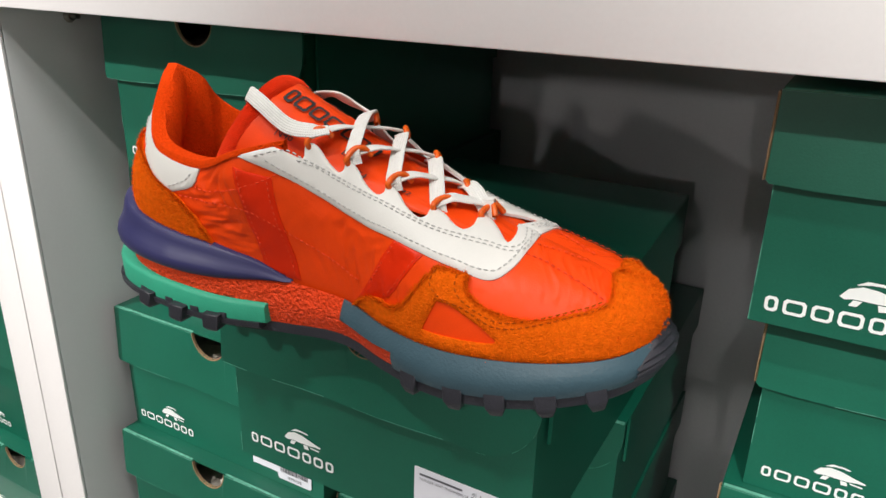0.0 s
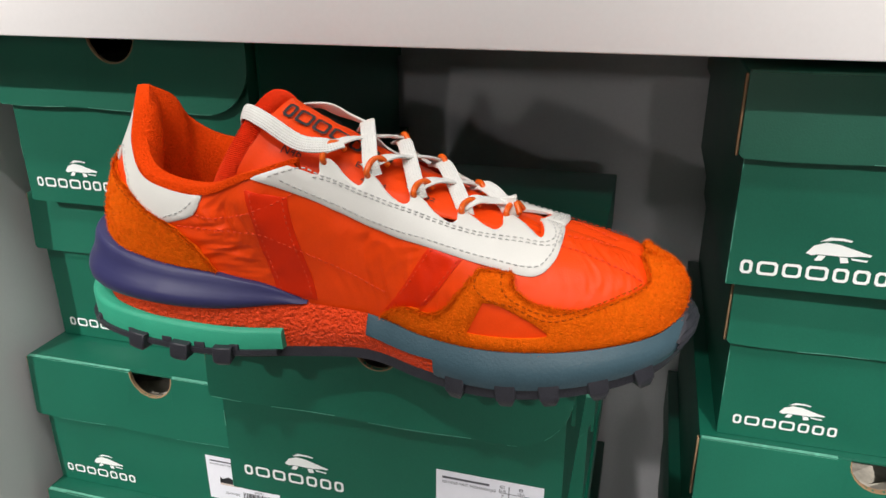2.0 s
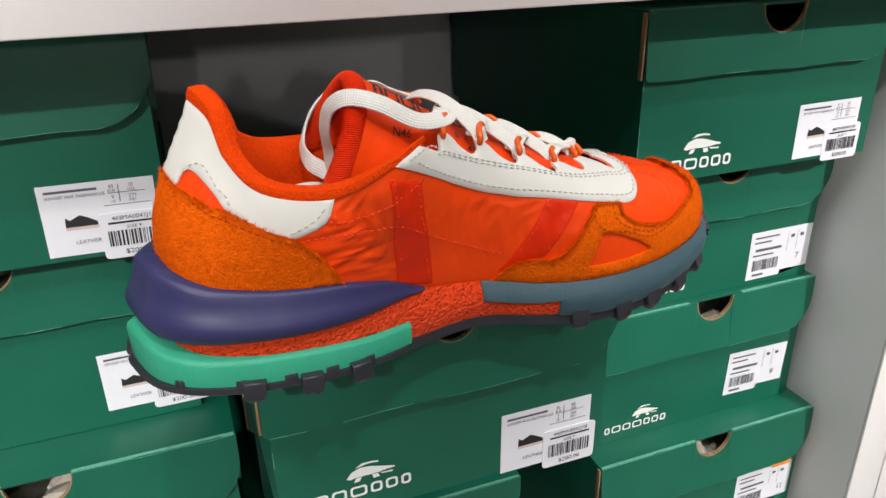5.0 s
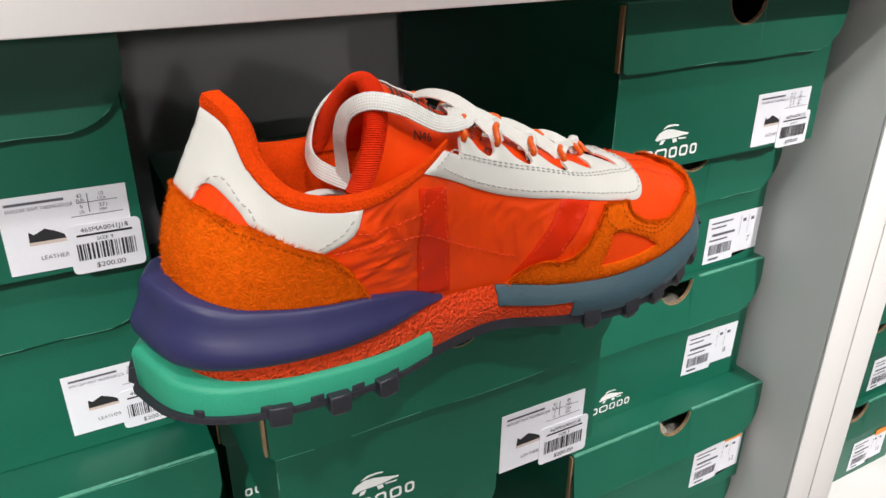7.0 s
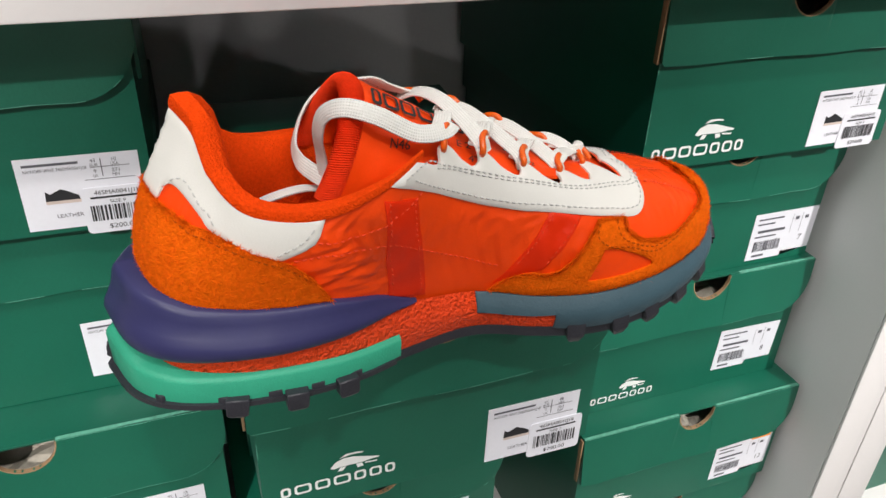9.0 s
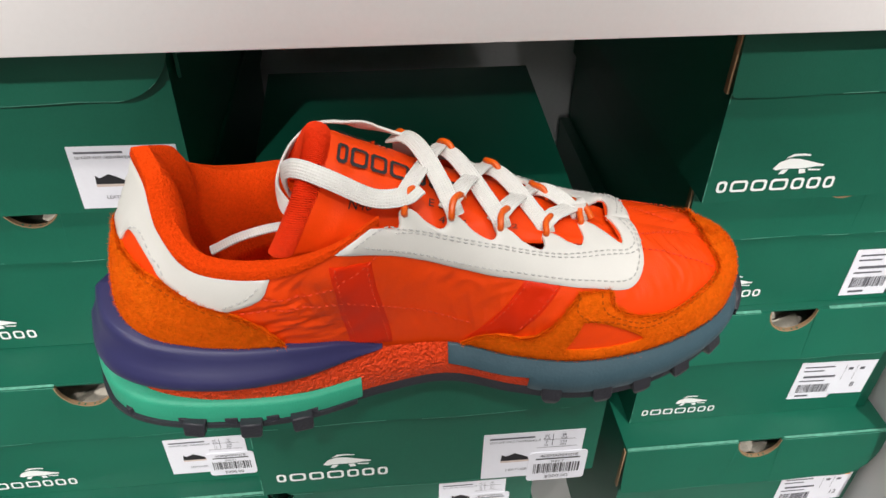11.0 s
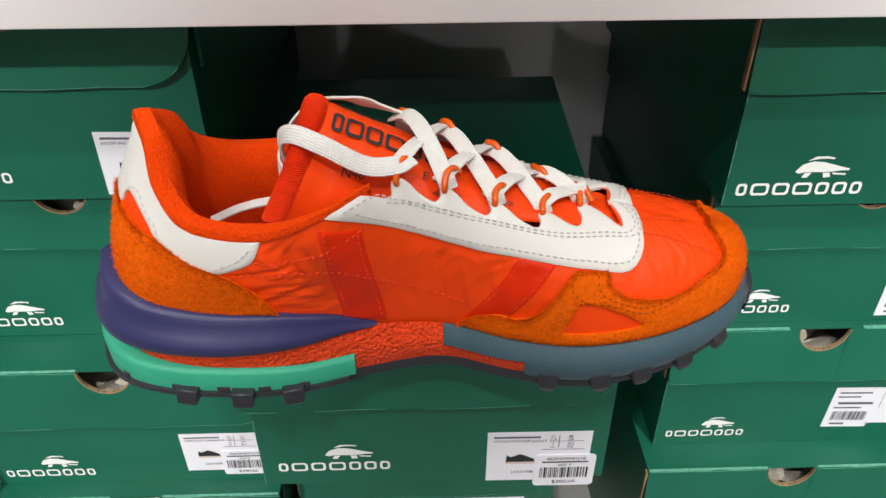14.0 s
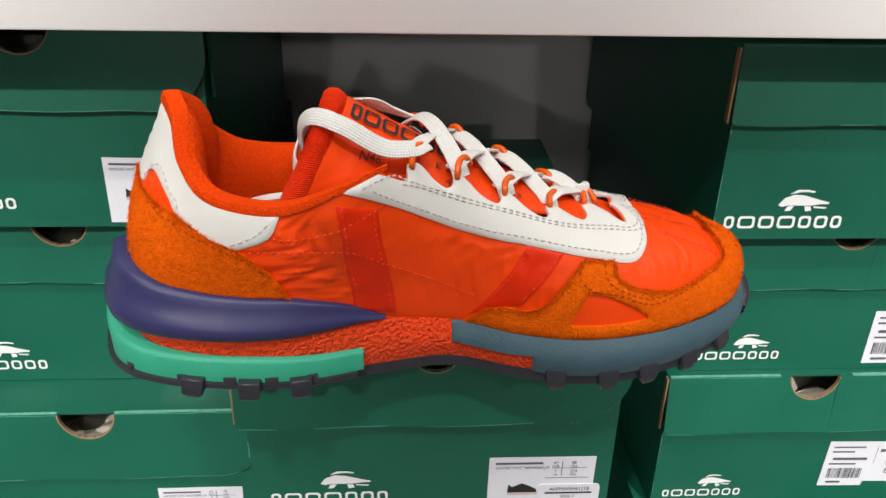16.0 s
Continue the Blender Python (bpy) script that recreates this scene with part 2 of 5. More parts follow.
def sticker(parent, x, z, y, turn, size, kind, rnd):
    """A paper label whose upper left corner is at (x, z); kind 'full' carries a second price sticker."""
    w, h = 0.0675, 0.047
    ca, sa = math.cos(radians(turn)), math.sin(radians(turn))

    at = lambda a, b: (x + a * ca - b * sa, z + a * sa + b * ca)

    if kind == "full":
        q = 0.88
        full = at
        at = lambda a, b: full(a * q, b * q)
        sized = lambda rects: [tuple(v * q for v in r) for r in rects]
        base_ob = part("label", plate_bm([at(0, 0), at(0, -h), at(w * 0.62, -h), at(w, -h * 0.9), at(w, 0)], y - 0.0004, y), STICKER, parent,
                       "white paper size label")
        u, v = w * 0.47, -h * 0.46
        pw, ph = w * 0.60, h * 0.66
        r = 0.003
        loop = []
        for cx, cz, a0 in ((u + pw - r, v - r, 0), (u + r, v - r, 90), (u + r, v - ph + r, 180), (u + pw - r, v - ph + r, 270)):
            for k in range(4):
                a = radians(a0 + k * 30)
                loop.append(at(cx + r * math.cos(a), cz + r * math.sin(a)))
        part("price_sticker", plate_bm(loop, y - 0.0009, y - 0.0004), STICKER, parent, "white rounded price sticker")
        yy = y - 0.0007
        bm = bars_bm(sized([(0.004, 0.034, -0.0052, -0.0036), (0.046, 0.0465, -0.0145, -0.003), (0.040, 0.062, -0.0086, -0.0082), (0.036, 0.064, -0.0165, -0.0161)]),
                     yy, yy, None, turn, (x, z))
        for s, tx, tz, body, wid in ((0.0031, 0.004, -0.0090, "NVY/OFF WHT 746SMA0041J18", 0.034), (0.0034, 0.0405, -0.0052, size[0], 0.003), (0.0028, 0.0400, -0.0079, "EUR", 0.0045),
                                     (0.0034, 0.0520, -0.0052, size[1], 0.003), (0.0028, 0.0515, -0.0079, "USA", 0.0045), (0.0034, 0.0415, -0.0122, size[2], 0.0016),
                                     (0.0028, 0.0408, -0.0150, "UK", 0.003), (0.0034, 0.0515, -0.0122, size[3], 0.0045), (0.0028, 0.0515, -0.0150, "MM", 0.004),
                                     (0.0036, 0.0165, -0.0395, "LEATHER", 0.0150)):
            px_, pz_ = at(tx, tz)
            text_bm(body, s * q, px_, pz_, yy, turn, bm, wid * q)
        part("label_print", bm, GREY_INK, parent, "small grey label print", smooth=False)["kind"] = "stuff"
        # little printed picture of a low shoe
        pic = [(0.013, -0.0215), (0.0155, -0.0235), (0.019, -0.0225), (0.0215, -0.0205), (0.026, -0.0225), (0.031, -0.0255), (0.0315, -0.028), (0.0125, -0.028)]
        part("label_picture", plate_bm([at(a, b) for a, b in pic][::-1], yy, yy + 0.0001), INK, parent, "tiny dark printed shoe silhouette")
        part("label_picture_sole", plate_bm([at(a, b) for a, b in ((0.0125, -0.028), (0.0317, -0.028), (0.0317, -0.030), (0.0125, -0.030))], yy, yy + 0.0001),
             material("beige_ink", (0.6, 0.5, 0.45), 0.6), parent, "tiny pale printed sole")
        y2 = y - 0.0012
        bm = barcode((u + 0.004) * q, (u + pw - 0.004) * q, (v - 0.0225) * q, (v - 0.012) * q, y2, None, rnd, turn, (x, z))
        for s, tx, tz, body, wid in ((0.0040, u + 0.0075, v - 0.0048, "46SMA0041J18", 0.026), (0.0030, u + 0.0155, v - 0.0108, "SIZE " + size[2], 0.009), (0.0045, u + 0.0125, v - 0.0282, "$200.00", 0.0165)):
            px_, pz_ = at(tx, tz)
            text_bm(body, s * q, px_, pz_, y2, turn, bm, wid * q)
        bars_bm(sized([(u + 0.005, u + pw - 0.005, v - 0.0074, v - 0.0061)]), y2, y2, bm, turn, (x, z))
        part("price_print", bm, INK, parent, "black barcode and price print", smooth=False)["kind"] = "stuff"
    else:
        w, h = 0.066, 0.044
        part("label", plate_bm([at(0, 0), at(0, -h), at(w * 0.55, -h), at(w * 0.55, -h * 0.9), at(w, -h * 0.9), at(w, 0)], y - 0.0004, y), STICKER, parent,
             "white paper size label")
        yy = y - 0.0007
        bm = bars_bm([(0.004, 0.030, -0.006, -0.0045), (0.004, 0.022, -0.0105, -0.009), (0.006, 0.034, -0.018, -0.0155), (0.004, 0.026, -0.0225, -0.021),
                      (0.006, 0.018, -0.041, -0.039), (0.040, 0.0403, -0.022, -0.004), (0.050, 0.0503, -0.022, -0.004), (0.043, 0.047, -0.010, -0.007),
                      (0.053, 0.057, -0.010, -0.007)], yy, yy, None, turn, (x, z))
        barcode(0.005, 0.033, -0.036, -0.026, yy, bm, rnd, turn, (x, z))
        px_, pz_ = at(0.051, -0.031)
        text_bm(size[1], 0.008, px_, pz_, yy, turn, bm)
        part("label_print", bm, GREY_INK, parent, "grey label print and barcode", smooth=False)["kind"] = "stuff"
        if kind == "tag":
            part("orange_tag", plate_bm([at(w * 0.62, 0.006), at(w * 0.62, -0.002), at(w * 0.95, -0.002), at(w * 0.95, 0.006)], y - 0.0010, y - 0.0005),
                 ORANGE_TAG, parent, "small orange sale sticker")


BOX_COUNT = [0]


def shoe_box(x0, x1, y0, z0, z1, lid=0.045, depth=0.325, mark=0.068, mark_z=0.011, label_x=None, kind="plain", size=("43", "10", "9", "271"), yaw=0.0, rear=0.0,
             hole=True, turn=0.0, label_top=None, flare=0.003, round_right=True, note="", mark_x=0.012, hr=0.0185):
    """A green card flip-top shoe box with its short end to the front."""
    BOX_COUNT[0] += 1
    rnd = random.Random(BOX_COUNT[0])
    e = new("shoe_box")
    cx = (x0 + x1) / 2
    hw, H = (x1 - x0) / 2, z1 - z0
    e.matrix_world = pose(cx, y0, z0, 0, 0, yaw)
    tagged(e, note or "dark green card shoe box with white print, stacked", "shoe box", "stacked shoe boxes")
    g = 0.0035
    # tray: walls of card, open on top
    t = 0.002
    top = H - 0.006
    for nm, q in (("front_wall", (-hw + g, hw - g, 0.003, 0.003 + t, 0, top - 0.020)), ("rear_wall", (-hw + g, hw - g, depth - t, depth, 0, top)),
                  ("side_wall", (-hw + g, -hw + g + t, 0.003 + t, depth - t, 0, top)), ("side_wall", (hw - g - t, hw - g, 0.003 + t, depth - t, 0, top)),
                  ("bottom", (-hw + g + t, hw - g - t, 0.003 + t, depth - t, 0, t))):
        part(nm, box_bm(*q), CARD, e)
    bm = bmesh.new()
    n = 12
    grid = [[bm.verts.new((-hw + g + t + (2 * hw - 2 * g - 2 * t) * i / n, 0.006 + (depth * 0.5) * j / n,
                           top - 0.030 + 0.012 * rnd.random() + 0.012 * j / n)) for i in range(n + 1)] for j in range(n + 1)]
    for j in range(n):
        for i in range(n):
            bm.faces.new((grid[j][i], grid[j][i + 1], grid[j + 1][i + 1], grid[j + 1][i]))
    part("tissue", bm, PAPER, e, "crumpled wrapping paper inside", smooth=False)
    # lid: top sheet, side flaps and a front flap with a half-moon finger notch
    bm = bmesh.new()
    box_bm(-hw, hw, 0.0006, depth + 0.002, H - 0.0022, H, 0.0005, bm)
    for v in bm.verts:
        v.co.z += rear * v.co.y / depth
    n0 = len(bm.verts)
    box_bm(-hw, -hw + 0.002, 0.004, depth + 0.002, H - lid + 0.001, H - 0.0022, 0, bm)
    box_bm(hw - 0.002, hw, 0.014, depth + 0.002, H - lid + 0.004, H - 0.0022, 0, bm)
    bm.verts.ensure_lookup_table()
    for v in bm.verts[n0:]:
        v.co.z += rear * v.co.y / depth
    part("lid", bm, CARD, e)
    r = min(0.032, lid * 0.75)
    loop = [(-hw, H - 0.0004), (-hw, H - lid + 0.002), (-hw + 0.002, H - lid)]
    steps = 10
    for k in range(1, 9):
        loop.append((-hw + 0.002 + (2 * hw - 0.002 - r) * k / 9, H - lid - 0.0006 * math.sin(k * 1.3)))
    if round_right:
        for k in range(steps + 1):
            a = radians(270 + 90 * k / steps)
            loop.append((hw - r + r * math.cos(a), H - lid + r + r * math.sin(a)))
    else:
        loop += [(hw, H - lid)]
    loop.append((hw, H - 0.0004))
    if hole:
        hx = 0.0
        for k in range(13):
            a = radians(180 * k / 12)
            loop.append((hx + hr * math.cos(a), H - 0.0004 - hr * 1.05 * math.sin(a)))
    bend = lambda x, z: -flare * max(0.0, (H - z) / lid) ** 2
    part("front_flap", plate_bm(loop, -0.0016, 0.0004, None, bend), CARD, e)
    bm = bmesh.new()
    edge_pts = [q for q in loop[2:2 + 9 + (steps if round_right else 0)]]
    for q0, q1 in zip(edge_pts, edge_pts[1:]):
        if rnd.random() < 0.6:
            ww = rnd.uniform(0.0002, 0.0005)
            vs = [bm.verts.new((a, -0.0019 + bend(a, b), b + dz)) for (a, b), dz in ((q0, 0), (q1, 0), (q1, ww), (q0, ww))]
            bm.faces.new(vs)
    part("worn_flap_edge", bm, CARD_WORN, e, "pale worn card edge", smooth=False)["kind"] = "stuff"
    bm = bmesh.new()
    xa = -hw + 0.001
    while xa < hw - 0.004:
        xb = min(xa + rnd.uniform(0.006, 0.022), hw - 0.001)
        ww = rnd.uniform(0.0005, 0.0010)
        if not (hole and xb > -hr and xa < hr):
            lo, hi = [[bm.verts.new((a, -0.0012 + d, H + e)) for a in (xa, xb)] for d, e in ((-0.0007, -ww), (0.0022, 0.0003))]
            bm.faces.new((lo[0], lo[1], hi[1], hi[0]))
        xa = xb
    part("worn_top_edge", bm, CARD_WORN, e, "pale worn front edge of the lid", smooth=False)["kind"] = "stuff"
    bm = bmesh.new()
    zc = 0.001
    while zc < H - lid - 0.006:
        dz = rnd.uniform(0.004, 0.016)
        if rnd.random() < 0.6:
            bm.faces.new([bm.verts.new((a, 0.0026, b)) for a, b in ((-hw + g, zc), (-hw + g + 0.0005, zc), (-hw + g + 0.0005, zc + dz), (-hw + g, zc + dz))])
        zc += dz + rnd.uniform(0, 0.006)
    part("worn_corner", bm, CARD_WORN, e, "pale worn card corner", smooth=False)["kind"] = "stuff"
    if hole:
        bm = bmesh.new()
        prev = None
        for k in range(17):
            a = radians(180 * k / 16)
            c, s = math.cos(a), math.sin(a) * 1.05
            zz = H - 0.0006 - hr * s
            row = [bm.verts.new((hr * 0.985 * c, -0.0019 + bend(0, zz), H - 0.0006 - hr * 0.985 * s)), bm.verts.new((hr * 0.985 * c, 0.0006, H - 0.0006 - hr * 0.985 * s)),
                   bm.verts.new((hr * 1.03 * c, -0.0019 + bend(0, zz), H - 0.0006 - hr * 1.03 * s))]
            if prev:
                bm.faces.new((prev[0], prev[1], row[1], row[0]))
                bm.faces.new((prev[0], row[0], row[2], prev[2]))
            prev = row
        part("notch_edge", bm, CARD_IN, e, "raw brown card edge round the notch")
    bm = box_bm(-hw - 0.0016, -hw - 0.0002, -0.0012, 0.0032, H - lid + 0.0005, H - 0.0015, 0.0004)
    part("folded_edge", bm, CARD_IN, e, "raw brown card fold at the lid corner")
    if mark:
        logo(e, -hw + mark_x, mark_z, 0.0024, mark)
    if label_x is not None:
        sticker(e, label_x - cx, (label_top if label_top is not None else z1 - 0.068) - z0, 0.0028, turn, size, kind, rnd)
    return e


# display column in the middle
MID = shoe_box(-0.106, 0.099, 0.0, 0.883, 0.9970, 0.045, 0.29, 0.064, 0.0120, 0.027, "full", ("40.5", "8", "7", "254"), rear=0.019, turn=-0.5, label_top=0.9235,
               note="dark green card shoe box pulled forward under the shoe", mark_x=0.013, hr=0.0125)
shoe_box(-0.104, 0.102, 0.165, 0.764, 0.8815, 0.045, 0.27, 0.066, 0.014, None)
shoe_box(-0.116, 0.101, 0.118, 0.6435, 0.7635, 0.045, 0.315, 0.056, 0.0105, 0.014, "full", label_top=0.7055, mark_x=0.014)
shoe_box(-0.112, 0.106, 0.120, 0.523, 0.643, 0.045, 0.325, 0.066, 0.014, 0.020, "plain")
# right stack
shoe_box(0.1675, 0.387, 0.093, 1.0115, 1.1305, 0.0445, 0.335, 0.0745, 0.0075, 0.3105, "full", ("43", "10", "9", "271"), turn=0.5, label_top=1.0555, mark_x=0.010)
shoe_box(0.180, 0.389, 0.126, 0.8905, 1.0105, 0.0495, 0.31, 0.062, 0.0095, 0.3185, "plain", ("40", "7", "6", "246"), label_top=0.939)
shoe_box(0.173, 0.391, 0.122, 0.7640, 0.8900, 0.0465, 0.31, 0.063, 0.0095, 0.3115, "plain", ("41", "8", "7", "254"), turn=-1.5, label_top=0.825, flare=0.006)
shoe_box(0.1665, 0.396, 0.099, 0.6445, 0.7635, 0.050, 0.325, 0.063, 0.0095, 0.322, "tag", ("46", "12", "11", "290"), label_top=0.701, flare=0.006)
shoe_box(0.172, 0.392, 0.108, 0.523, 0.644, 0.045, 0.325, 0.063, 0.0095, 0.32, "plain", ("42", "9", "8", "262"))
# left stack
shoe_box(-0.3275, -0.1285, 0.1125, 1.0135, 1.1385, 0.051, 0.30, 0.064, 0.0120, -0.1965, "full", ("43", "10", "9", "271"), turn=-1.0, label_top=1.058)
shoe_box(-0.347, -0.130, 0.135, 0.8855, 1.0125, 0.046, 0.30, 0.066, 0.0095, -0.19, "full", ("39.5", "7", "6", "246"), label_top=0.938)
shoe_box(-0.347, -0.116, 0.100, 0.7620, 0.8848, 0.053, 0.325, 0.068, 0.0095, -0.195, "full", ("44", "10.5", "9.5", "275"), label_top=0.815)
shoe_box(-0.345, -0.124, 0.088, 0.6430, 0.7615, 0.046, 0.325, 0.066, 0.0095, -0.195, "full", ("42", "9", "8", "262"))
shoe_box(-0.345, -0.124, 0.095, 0.523, 0.6425, 0.046, 0.325, 0.066, 0.0095, -0.195, "full", ("42", "9", "8", "262"))
# neighbouring bays
for k, (xl, xr, yy) in enumerate(((-0.675, -0.455, 0.10), (-0.672, -0.450, 0.115), (-0.678, -0.458, 0.09), (-0.670, -0.452, 0.12))):
    shoe_box(xl, xr, yy, 0.523 + 0.121 * k, 0.643 + 0.121 * k, 0.045, 0.32, 0.062, 0.0095, None)
for k, (xl, xr, yy) in enumerate(((0.500, 0.722, 0.115), (0.506, 0.726, 0.12), (0.498, 0.718, 0.105), (0.503, 0.724, 0.125))):
    shoe_box(xl, xr, yy, 0.523 + 0.121 * k, 0.643 + 0.121 * k, 0.045, 0.32, 0.062, 0.0095, 0.635 if k < 2 else 0.520, "tag" if k < 2 else "plain", ("44", "10", "9", "271"))

# ---- running shoe: forms ----
# stations round the shoe from the heel (s = 0) to the toe (s = 1): lower edge of the upper (x, y, z), near side and far side
NEAR_FOOT = [(-0.1365, -0.010, 1.0600), (-0.1310, -0.0270, 1.0580), (-0.1180, -0.0360, 1.0530), (-0.0930, -0.0388, 1.0492), (-0.0620, -0.0362, 1.0453),
             (-0.0300, -0.0262, 1.0320), (0.0020, -0.0220, 1.0275), (0.0310, -0.0305, 1.0243), (0.0600, -0.0365, 1.0245), (0.0890, -0.0345, 1.0262),
             (0.1130, -0.0270, 1.0285), (0.1310, -0.0160, 1.0310), (0.1412, -0.0015, 1.0345), (0.1440, 0.0105, 1.0360)]
FAR_FOOT = [(-0.1365, -0.010, 1.0600), (-0.1310, 0.0070, 1.0580), (-0.1180, 0.0180, 1.0530), (-0.0930, 0.0260, 1.0492), (-0.0620, 0.0315, 1.0453),
            (-0.0300, 0.0360, 1.0330), (0.0020, 0.0420, 1.0290), (0.0310, 0.0480, 1.0260), (0.0600, 0.0510, 1.0250), (0.0890, 0.0490, 1.0262),
            (0.1130, 0.0440, 1.0285), (0.1310, 0.0350, 1.0310), (0.1412, 0.0235, 1.0345), (0.1440, 0.0105, 1.0360)]
NEAR_TOP = [(-0.1145, -0.012, 1.1255), (-0.1090, -0.0225, 1.1190), (-0.1052, -0.0327, 1.1035), (-0.0937, -0.0405, 1.0919), (-0.0685, -0.0400, 1.0872),
            (-0.0440, -0.0405, 1.0965), (-0.0150, -0.0210, 1.1030), (0.0130, -0.0160, 1.0910), (0.0420, -0.0110, 1.0785), (0.0690, 0.0055, 1.0730),
            (0.0920, 0.0055, 1.0680), (0.1090, 0.0060, 1.0630), (0.1200, 0.0060, 1.0595), (0.1230, 0.0060, 1.0585)]
FAR_TOP = [(-0.1145, -0.012, 1.1255), (-0.1090, 0.0000, 1.1185), (-0.1070, 0.0110, 1.1060), (-0.0925, 0.0220, 1.0950), (-0.0690, 0.0330, 1.0900),
           (-0.0440, 0.0330, 1.0950), (-0.0150, 0.0300, 1.1030), (0.0130, 0.0270, 1.0940), (0.0420, 0.0175, 1.0810), (0.0690, 0.0055, 1.0730),
           (0.0920, 0.0055, 1.0680), (0.1090, 0.0060, 1.0630), (0.1200, 0.0060, 1.0595), (0.1230, 0.0060, 1.0585)]
# how round the section closes over the foot: 0 upright wall, 1 dome
DOME = [0, 0, 0, 0, 0, 0.05, 0.30, 0.55, 0.75, 0.95, 1, 1, 1, 1]


def spline(points, u):
    """Catmull-Rom through points (list of tuples), u from 0 to 1."""
    p = np.asarray(points, float)
    if p.ndim == 1:
        p = p[:, None]
    n = len(p) - 1
    u = min(max(u, 0.0), 1.0) * n
    i = min(int(u), n - 1)
    f = u - i
    a, b, c, d = p[max(i - 1, 0)], p[i], p[i + 1], p[min(i + 2, n)]
    if i == 0:
        a = 2 * b - c
    if i + 1 == n:
        d = 2 * c - b
    return 0.5 * ((2 * b) + (c - a) * f + (2 * a - 5 * b + 4 * c - d) * f * f + (3 * b - a - 3 * c + d) * f ** 3)


def axis_y(x):
    """The shoe's middle line, slightly turned."""
    return float(np.interp(x, [-0.14, -0.05, 0.05, 0.146], [-0.010, -0.001, 0.005, 0.006]))


def ends(s):
    s = (s + 1) % 2 - 1
    near, u = s < 0, abs(s)
    # at heel and toe the two sides run into one another square to the shoe's axis
    foot = spline(NEAR_FOOT if near else FAR_FOOT, u)
    top = spline(NEAR_TOP if near else FAR_TOP, u)
    return foot, top, float(spline(DOME, u)[0])


def upper_exact(s, t):
    """Point on the upper's outer skin: s round the shoe, t from the sole (0) to the collar, throat or ridge (1)."""
    foot, top, dome = ends(s)
    out = np.array([foot[0] - top[0], foot[1] - top[1], 0.0])
    dist = np.linalg.norm(out)
    mid = np.array([0.0 if abs(foot[0]) < 0.12 else foot[0] * 0.3, foot[1] - axis_y(foot[0]), 0.0])
    side = mid / max(1e-6, np.linalg.norm(mid))
    out = out / dist if dist > 0.004 else side
    H = top[2] - foot[2]
    up = np.array([0, 0, 1.0])
    rear = max(0.0, 1 - abs((s + 1) % 2 - 1) / 0.16)
    p1 = foot + up * H * (0.42 + 0.30 * dome) + side * ((0.004 - 0.0030 * rear) * (1 - dome) + 0.003 * dome)
    wall = top - up * H * 0.30 + side * (0.004 + 0.004 * rear)
    lid = top + out * dist * 0.52 - up * H * 0.02
    p2 = wall * (1 - dome) + lid * dome
    a = 1 - t
    return a ** 3 * foot + 3 * a * a * t * p1 + 3 * a * t * t * p2 + t ** 3 * top


def normal_exact(fn, s, t, e=0.004):
    t0, t1 = max(0.0, t - e), min(1.0, t + e)
    ds = fn(s + e, t) - fn(s - e, t)
    dt = fn(s, t1) - fn(s, t0)
    n = -np.cross(ds, dt)
    L = np.linalg.norm(n)
    if L < 1e-12:
        return np.array([0, 0, 1.0])
    n = n / L
    return n


# sole: outline grows outward from the upper's lower edge; heights along the shoe
SOLE_TOP_OF_TREAD = [(-0.150, 1.0175), (-0.136, 1.0150), (-0.123, 1.0135), (-0.107, 1.0120), (-0.0915, 1.0105), (-0.0766, 1.0095), (-0.0615, 1.0095), (-0.045, 1.0090),
                     (-0.028, 1.0088), (-0.004, 1.0096), (0.012, 1.0092), (0.025, 1.0085), (0.047, 1.0076), (0.069, 1.0080), (0.0875, 1.0098), (0.109, 1.0130),
                     (0.125, 1.0165), (0.136, 1.0195), (0.153, 1.0260)]


def along(table, x):
    xs, zs = [a for a, _ in table], [b for _, b in table]
    return float(np.interp(x, xs, zs))


def wall_exact(s, t):
    """Point on the midsole's side wall: t from the tread (0) to the upper's lower edge (1)."""
    foot, top, dome = ends(s)
    u = abs((s + 1) % 2 - 1)
    heel = max(0.0, 1 - u / 0.42)
    mid = np.array([foot[0] + 0.090 if foot[0] < -0.09 else (foot[0] - 0.09 if foot[0] > 0.09 else 0.0), foot[1] - axis_y(foot[0]), 0.0])
    side = mid / max(1e-6, np.linalg.norm(mid))
    low = foot + side * (0.0035 + 0.0010 * min(1.0, heel * 2))
    low = np.array([low[0], low[1], along(SOLE_TOP_OF_TREAD, low[0])])
    hi = foot + side * 0.0012
    p = low * (1 - t) + hi * t
    return p + side * (0.0028 * math.sin(math.pi * t))


